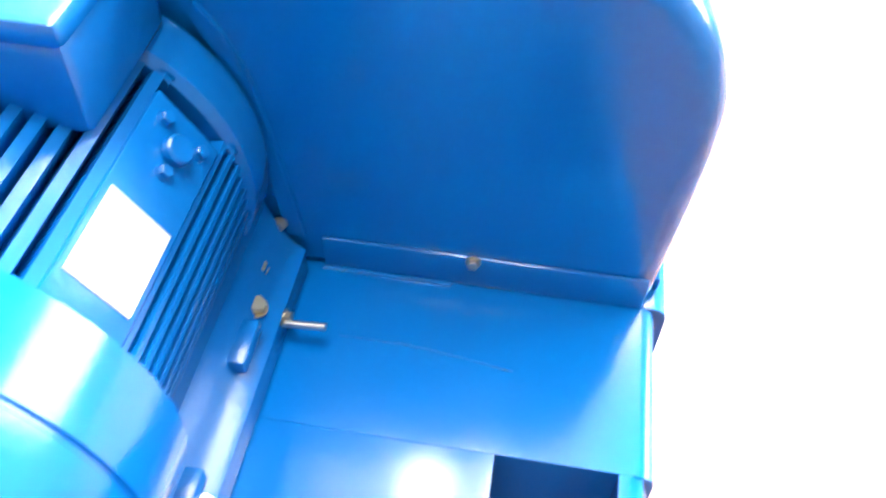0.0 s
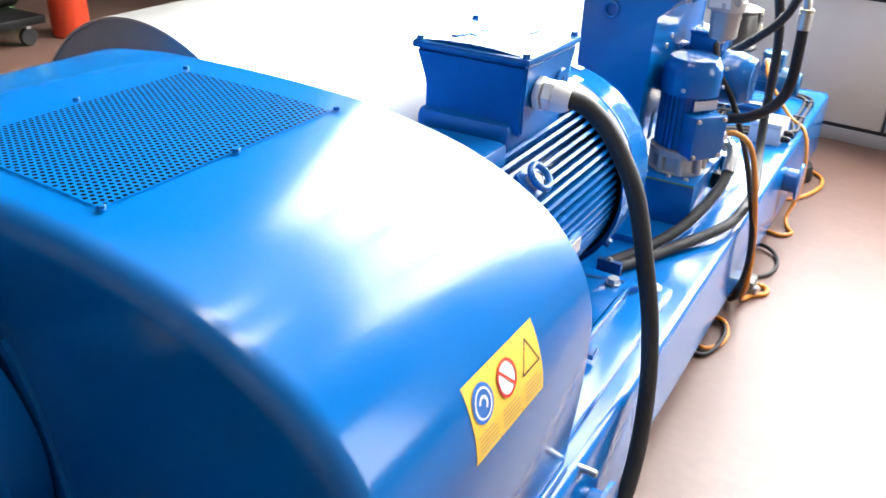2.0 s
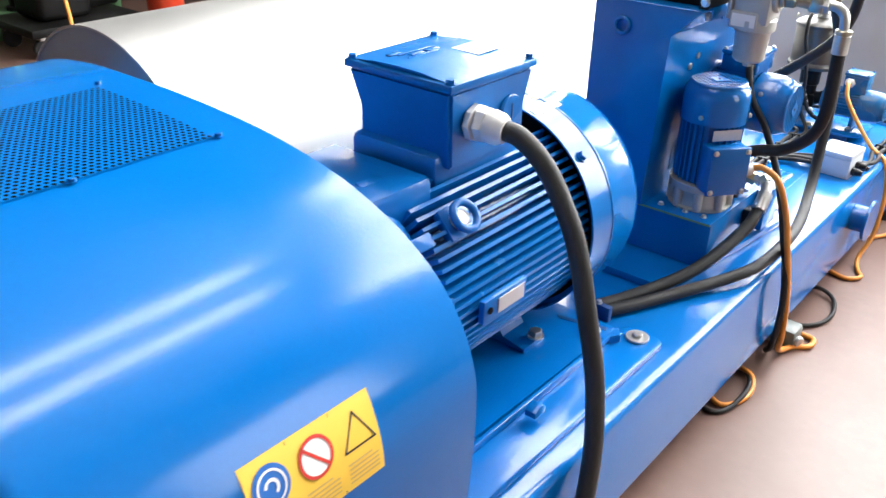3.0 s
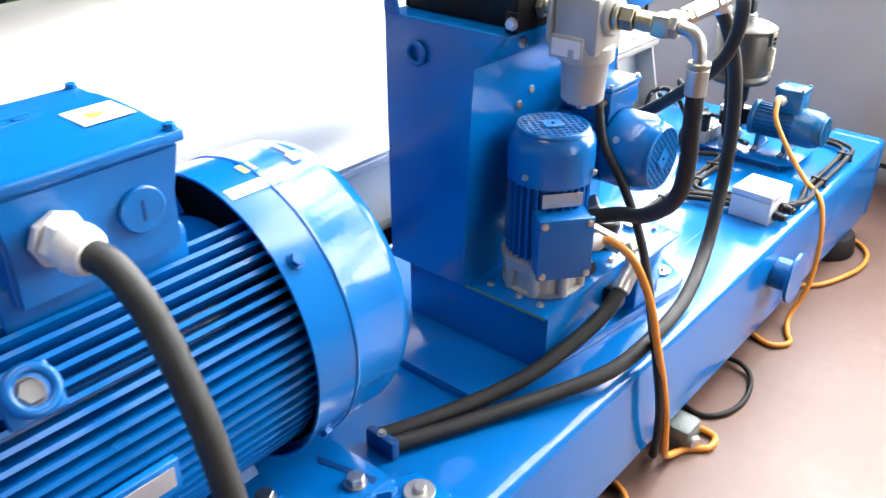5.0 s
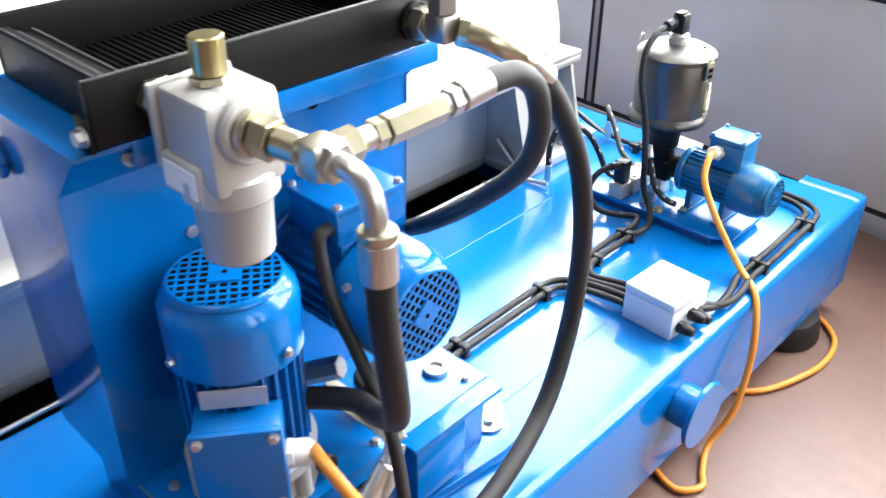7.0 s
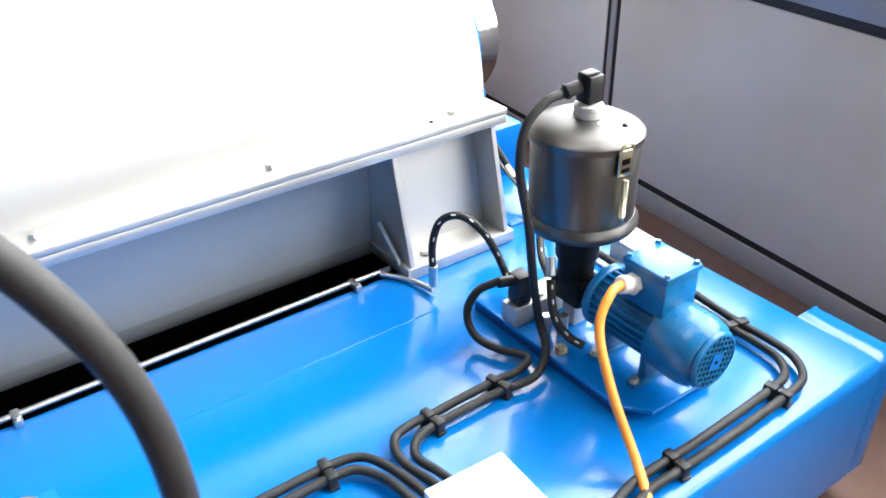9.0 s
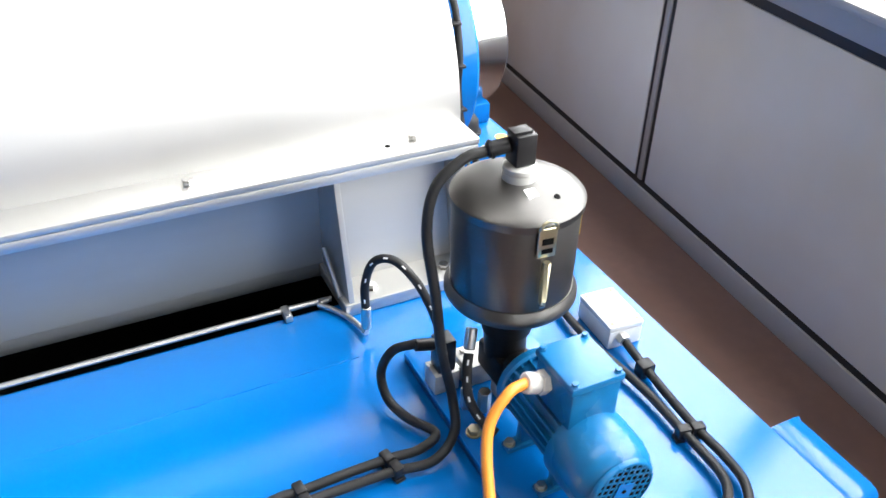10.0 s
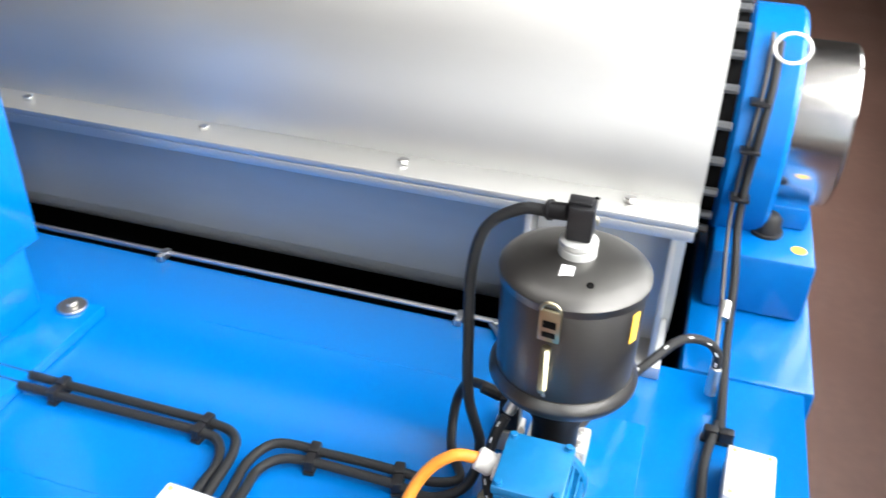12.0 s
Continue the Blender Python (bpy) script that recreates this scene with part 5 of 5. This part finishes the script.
# ---- grease pump ----
TX, TY = 0.444, 4.131
pump_plate = thing("pump_base_plate", (0.5, 4.14, TOP), "blue folded steel plate under the grease pump", "base plate")
part("plate", extrude([(0.255, 4.035), (0.27, 4.02), (0.68, 4.02), (0.728, 4.06), (0.728, 4.225), (0.69, 4.268), (0.255, 4.268)], TOP + 0.020, TOP + 0.030, "z", bevel=0.002), BLUE, pump_plate)
part("leg", box(0.262, 0.68, 4.024, 4.032, TOP + 0.0005, TOP + 0.0195), BLUE_DARK, pump_plate)
part("leg", box(0.262, 0.68, 4.256, 4.264, TOP + 0.0005, TOP + 0.0195), BLUE_DARK, pump_plate)
for x, y in ((0.505, 4.045), (0.52, 4.25)):
    part("bolt", bolt_bm((x, y, TOP + 0.0302), (0, 0, 1), 0.020), YELLOW_ZINC, pump_plate)
PZ = TOP + 0.0305
tank = thing("grease_tank", (TX, TY, PZ), "brushed grey steel grease tank with a latched lid and plug connector", "grease tank")
part("vessel", lathe((TX, TY, 0.682), (TX, TY, 0.862), [(0, 0.06), (0.004, 0.098), (0.176, 0.100), (0.180, 0.098)], 64), STEEL_GREY, tank)
part("base_ring", lathe((TX, TY, 0.667), (TX, TY, 0.701), [(0, 0.080), (0.006, 0.103), (0.014, 0.108), (0.022, 0.108), (0.030, 0.102), (0.034, 0.1)], 64), STEEL_GREY, tank)
lid = part("lid", lathe((TX, TY, 0.852), (TX, TY, 0.892), [(0, 0.1005), (0.0, 0.1035), (0.012, 0.104), (0.016, 0.101), (0.027, 0.080), (0.034, 0.045), (0.038, 0.012), (0.039, 0.004)], 64), STEEL_GREY, tank)
part("seat_ring", lathe((TX, TY, 0.886), (TX, TY, 0.914), [(0, 0.026), (0.014, 0.026), (0.0155, 0.023), (0.017, 0.026), (0.024, 0.026), (0.027, 0.022)], 28), ALU, lid, "pale metal connector seat")
plug = part("plug_body", box(TX - 0.017, TX + 0.017, TY - 0.017, TY + 0.017, 0.9145, 0.966, 0.003), BLACK, lid, "square black plug connector")
part("plug_top", box(TX - 0.012, TX + 0.010, TY - 0.019, TY + 0.012, 0.9662, 0.9705, 0.001), BLACK, plug)
part("plug_gland", rod((TX - 0.006, TY - 0.017, 0.945), (TX - 0.014, TY - 0.05, 0.938), 0.0125, 14, 0.002), BLACK, plug)
part("plug_ring", rod((TX - 0.012, TY - 0.042, 0.94), (TX - 0.013, TY - 0.046, 0.939), 0.0150, 14), BLACK, plug)
part("oil_spot", rod((TX + 0.062, TY + 0.028, 0.8795), (TX + 0.0635, TY + 0.0287, 0.8825), 0.005, 10), PIT, lid)
part("lid_sticker", oriented(box(-0.012, 0.012, -0.009, 0.009, 0, 0.0006), Matrix.Translation((TX + 0.048, TY - 0.005, 0.8852)) @ Matrix.Rotation(radians(16), 4, "Y")), LABEL_WHITE, lid, "small white paper sticker")
la = math.radians(-6)
n, t = Vector((math.cos(la), math.sin(la), 0)), Vector((-math.sin(la), math.cos(la), 0))
c = Vector((TX, TY, 0)) + n * 0.104
m = Matrix((n, t, Vector((0, 0, 1)))).transposed().to_4x4()
latch = part("latch_plate", oriented(box(0, 0.005, -0.015, 0.015, 0.812, 0.862, 0.002), Matrix.Translation(c) @ m), YELLOW_ZINC, tank, "yellow zinc toggle latch")
part("latch_slot", oriented(box(0.0052, 0.0058, -0.009, 0.009, 0.835, 0.846), Matrix.Translation(c) @ m), PIT, latch)
part("latch_slot", oriented(box(0.0052, 0.0058, -0.009, 0.009, 0.820, 0.828), Matrix.Translation(c) @ m), PIT, latch)
part("latch_loop", oriented(tube([(0.006, 0.013 * math.cos(a), 0.862 + 0.014 * math.sin(a)) for a in [math.pi * k / 8 for k in range(9)]], 0.0025, 8, 2), Matrix.Translation(c) @ m), YELLOW_ZINC, latch)
g = bmesh.new()
tube([(0.008 + 0.0058 * math.cos(k * 1.05), 0.0058 * math.sin(k * 1.05), 0.805 - 0.00042 * k) for k in range(174)], 0.0012, 5, 1, g)
part("spring", oriented(g, Matrix.Translation(c) @ m), YELLOW_ZINC, tank, "coiled yellow zinc latch spring")
part("spring_core", oriented(rod((0.008, 0, 0.728), (0.008, 0, 0.806), 0.0050, 12), Matrix.Translation(c) @ m), YELLOW_ZINC, tank)
part("spring_hook", oriented(tube([(0.008, 0, 0.73), (0.008, 0.004, 0.722), (0.002, 0.0, 0.716)], 0.0018, 8, 4), Matrix.Translation(c) @ m), ZINC, tank)
part("latch_loop_back", tube([(TX - 0.104 - 0.004, TY + 0.012 * math.cos(a), 0.872 + 0.016 * math.sin(a)) for a in [math.pi * k / 8 for k in range(9)]], 0.0025, 8, 2), YELLOW_ZINC, tank)
part("yellow_tag", oriented(box(0.1005, 0.1012, -0.002, 0.013, 0.79, 0.838), Matrix.Translation((TX, TY, 0)) @ Matrix.Rotation(radians(62), 4, "Z")), LABEL_YELLOW, tank, "small yellow side sticker")
part("tank_neck", lathe((TX, TY, 0.54), (TX, TY, 0.668), [(0, 0.036), (0.05, 0.036), (0.054, 0.042), (0.11, 0.044), (0.128, 0.05)], 30), BLACK_PAINT, tank)
part("pump_block", box(TX - 0.038, TX + 0.046, TY - 0.034, TY + 0.034, 0.492, 0.552, 0.010), BLACK_PAINT, tank, "black grease pump block")
part("pump_foot", box(TX - 0.018, TX + 0.018, TY - 0.012, TY + 0.028, PZ, 0.4915, 0.003), ALU, tank)
part("pump_base", box(TX - 0.10, TX - 0.040, TY - 0.05, TY + 0.050, PZ, 0.478, 0.003), ALU, tank, "aluminium valve block")
for dx, dy in ((-0.085, -0.035), (-0.055, -0.035), (-0.085, 0.035), (-0.055, 0.035)):
    part("block_screw", bolt_bm((TX + dx, TY + dy, 0.4782), (0, 0, 1), 0.010, False), ZINC, tank)
part("outlet_elbow", tube([(TX - 0.04, TY + 0.035, 0.465), (TX + 0.0, TY + 0.045, 0.47), (TX + 0.02, TY + 0.05, 0.455), (TX + 0.022, TY + 0.05, PZ)], 0.008, 10, 4), ZINC, tank)
part("valve_coil", box(TX - 0.085, TX - 0.050, TY - 0.10, TY - 0.066, 0.476, 0.545, 0.003), BLACK, tank, "square black valve plug")
part("valve_foot", box(TX - 0.092, TX - 0.046, TY - 0.108, TY - 0.060, PZ, 0.475, 0.003), ALU, tank)
part("valve_gland", rod((TX - 0.070, TY - 0.10, 0.533), (TX - 0.074, TY - 0.136, 0.540), 0.0115, 12, 0.002), BLACK, tank)
for x, y, s in ((-0.06, -0.066, 0.02), (0.0, -0.07, 0.018), (0.02, -0.045, 0.02)):
    part("fitting", hexagon((TX + x, TY + y, PZ), (TX + x, TY + y, PZ + 0.045), s), ZINC, tank)
tank.scale = (1.0, 1.0, 0.975)
ARCHES = [
    ([(0.165, 3.985, 0.46), (0.165, 3.985, 0.53), (0.175, 4.0, 0.585), (0.21, 4.025, 0.605), (0.25, 4.05, 0.58), (0.275, 4.07, 0.53), (0.30, 4.085, 0.47), (0.335, 4.09, 0.455)], "braided black grease hose arching from the pipe to the pump", ((0.165, 3.985, 0.425), (0.165, 3.985, 0.478))),
    ([(0.115, 4.372, 0.47), (0.113, 4.37, 0.505), (0.12, 4.345, 0.535), (0.15, 4.30, 0.55), (0.21, 4.25, 0.53), (0.28, 4.19, 0.49), (0.35, 4.155, 0.47)], "braided black grease hose arching to the bearing line", ((0.115, 4.372, 0.415), (0.115, 4.372, 0.48))),
    ([(0.455, 4.055, 0.565), (0.47, 4.045, 0.54), (0.49, 4.04, 0.50), (0.52, 4.05, 0.47), (0.545, 4.065, 0.458)], "short braided black grease hose on the pump", ((0.435, 4.07, 0.60), (0.452, 4.057, 0.57))),
]


def hose_marks(hose, line, r):
    """Short white printed ticks along the upper side of a thin hose."""
    p = spline(line, 4)
    for k in range(2, len(p) - 2, 3):
        along = (p[k + 1] - p[k - 1]).normalized()
        out = Vector((0.75, -0.35, 0.55))
        out = (out - along * out.dot(along)).normalized()
        c = p[k] + out * (r - 0.0006)
        part("print_mark", rod(c - along * 0.0045, c + along * 0.0045, 0.0016, 6), LABEL_WHITE, hose)


for hose_line in ARCHES:
    hose_marks(hose_thing("grease_hose", hose_line[0], 0.0085, hose_line[1], RUBBER, [hose_line[2]]), hose_line[0], 0.0085)
GY, GZ = 4.134, 0.540
gm = thing("grease_pump_motor", (0.62, GY, PZ), "small teal-blue finned electric motor driving the grease pump", "electric motor")
part("body", rod((0.53, GY, GZ), (0.69, GY, GZ), 0.052, 36, 0.003), TEAL_CAST, gm)
for a in range(0, 360, 15):
    part("cooling_fin", oriented(box(0.535, 0.676, -0.0018, 0.0018, 0.049, 0.060), Matrix.Translation((0, GY, GZ)) @ Matrix.Rotation(radians(a), 4, "X")), TEAL_CAST, gm)
part("front_flange", rod((0.522, GY, GZ), (0.540, GY, GZ), 0.064, 36, 0.004), TEAL_CAST, gm)
part("coupling", rod((0.485, GY - 0.004, GZ - 0.01), (0.5215, GY, GZ), 0.03, 24), BLACK_PAINT, gm)
part("fan_cowl", lathe((0.678, GY, GZ), (0.775, GY, GZ), [(0, 0.065), (0, 0.068), (0.062, 0.068), (0.084, 0.063), (0.096, 0.053), (0.099, 0.049)], 44), TEAL_CAST, gm)
grid_cover((0.782, GY, GZ), (1, 0, 0), (0, 0.3, 1), 0.050, gm, TEAL_CAST, 9)
tb = part("terminal_box", box(0.597, 0.693, GY - 0.042, GY + 0.042, 0.590, 0.662, 0.004), TEAL_CAST, gm)
part("lid", box(0.594, 0.696, GY - 0.045, GY + 0.045, 0.6625, 0.676, 0.003), TEAL_CAST, tb)
for x in (0.602, 0.688):
    for y in (-0.037, 0.037):
        part("lid_screw", bolt_bm((x, GY + y, 0.676), (0, 0, 1), 0.009), TEAL_CAST, tb)
g1 = part("cable_gland", hexagon((0.626, GY - 0.0425, 0.634), (0.626, GY - 0.056, 0.636), 0.034), WHITE_PLASTIC, tb, "white plastic cable gland")
part("gland_nut", rod((0.626, GY - 0.0565, 0.636), (0.626, GY - 0.080, 0.646), 0.0165, 14, 0.003), WHITE_PLASTIC, g1)
for x in (0.56, 0.66):
    part("foot", box(x - 0.012, x + 0.012, GY - 0.06, GY + 0.06, PZ, PZ + 0.010, 0.002), TEAL_CAST, gm)
    part("foot_web", box(x - 0.008, x + 0.008, GY - 0.035, GY + 0.035, PZ + 0.0102, GZ - 0.045, 0.002), TEAL_CAST, gm)
    for y in (-0.052, 0.052):
        part("foot_bolt", bolt_bm((x, GY + y, PZ + 0.0103), (0, 0, 1), 0.014), YELLOW_ZINC, gm)

# ---- far side of the hall ----
drum = thing("red_drum", (-4.43, 4.04, 0), "narrow red plastic drum standing on the floor", "drum")
part("wall", lathe((-4.43, 4.04, 0), (-4.43, 4.04, 0.95), [(0, 0.128), (0.02, 0.14), (0.30, 0.14), (0.31, 0.147), (0.33, 0.14), (0.62, 0.14), (0.63, 0.147), (0.65, 0.14), (0.93, 0.136), (0.95, 0.122)], 40), RED_PLASTIC, drum)
rack = thing("storage_rack", (-5.4, 3.6, 0), "green steel storage rack with dark machine parts", "rack")
for x, y in ((-5.7, 3.0), (-5.7, 4.0), (-5.1, 3.0), (-5.1, 4.0), (-5.7, 2.0), (-5.1, 2.0)):
    part("post", box(x - 0.03, x + 0.03, y - 0.03, y + 0.03, 0, 1.9, 0.004), GREEN_PAINT, rack)
for z in (0.12, 0.62, 1.15, 1.7):
    part("shelf", box(-5.72, -5.08, 1.98, 4.02, z, z + 0.035, 0.004), GREEN_PAINT, rack)
rng = random.Random(5)
for k in range(16):
    y, z = 2.15 + 0.23 * (k % 8), (0.156, 0.656)[k // 8]
    r = rng.uniform(0.05, 0.10)
    t = thing("machine_part", (-5.3, y, z), rng.choice(["dark oily machine part stored on the green rack", "dark steel sleeve stored on the green rack"]), "machine part", "parts on the rack")
    part("sleeve", lathe((-5.3, y, z), (-5.3, y, z + rng.uniform(0.12, 0.3)), [(0, r), (0.03, r), (0.035, r * 0.75), (0.1, r * 0.75), (0.105, r)], 20), rng.choice([BLACK_PAINT, STEEL_GREY, PIT]), t)
cart = thing("trolley", (-4.6, 3.35, 0), "dark low workshop trolley on black castors", "trolley")
part("deck", box(-4.95, -4.3, 2.9, 3.75, 0.16, 0.22, 0.01), BLACK_PAINT, cart)
for x in (-4.85, -4.4):
    for y in (3.0, 3.65):
        w = part("castor", rod((x - 0.02, y, 0.065), (x + 0.02, y, 0.065), 0.065, 24, 0.006), RUBBER, cart)
        part("fork", box(x - 0.03, x + 0.03, y - 0.02, y + 0.02, 0.125, 0.159, 0.003), ZINC, w)
load = thing("gear_motor", (-4.62, 3.3, 0.22), "dark oily gear motor lying on the trolley", "gear motor")
part("case", box(-4.85, -4.45, 3.05, 3.45, 0.221, 0.50, 0.05, seg=3), BLACK_PAINT, load)
part("barrel", rod((-4.65, 3.40, 0.36), (-4.65, 3.74, 0.36), 0.12, 28, 0.015), STEEL_GREY, load)
part("shaft", rod((-4.5, 3.2, 0.46), (-4.38, 3.15, 0.52), 0.035, 16, 0.004), ZINC, load)
strap = hose_thing("orange_strap", [(-4.35, 3.2, 0.40), (-4.22, 3.15, 0.20), (-4.10, 3.05, 0.03), (-3.95, 2.8, 0.015), (-3.9, 2.5, 0.015), (-4.1, 2.2, 0.015)], 0.014, "orange lifting sling trailing on the floor", ORANGE, None, "sling")
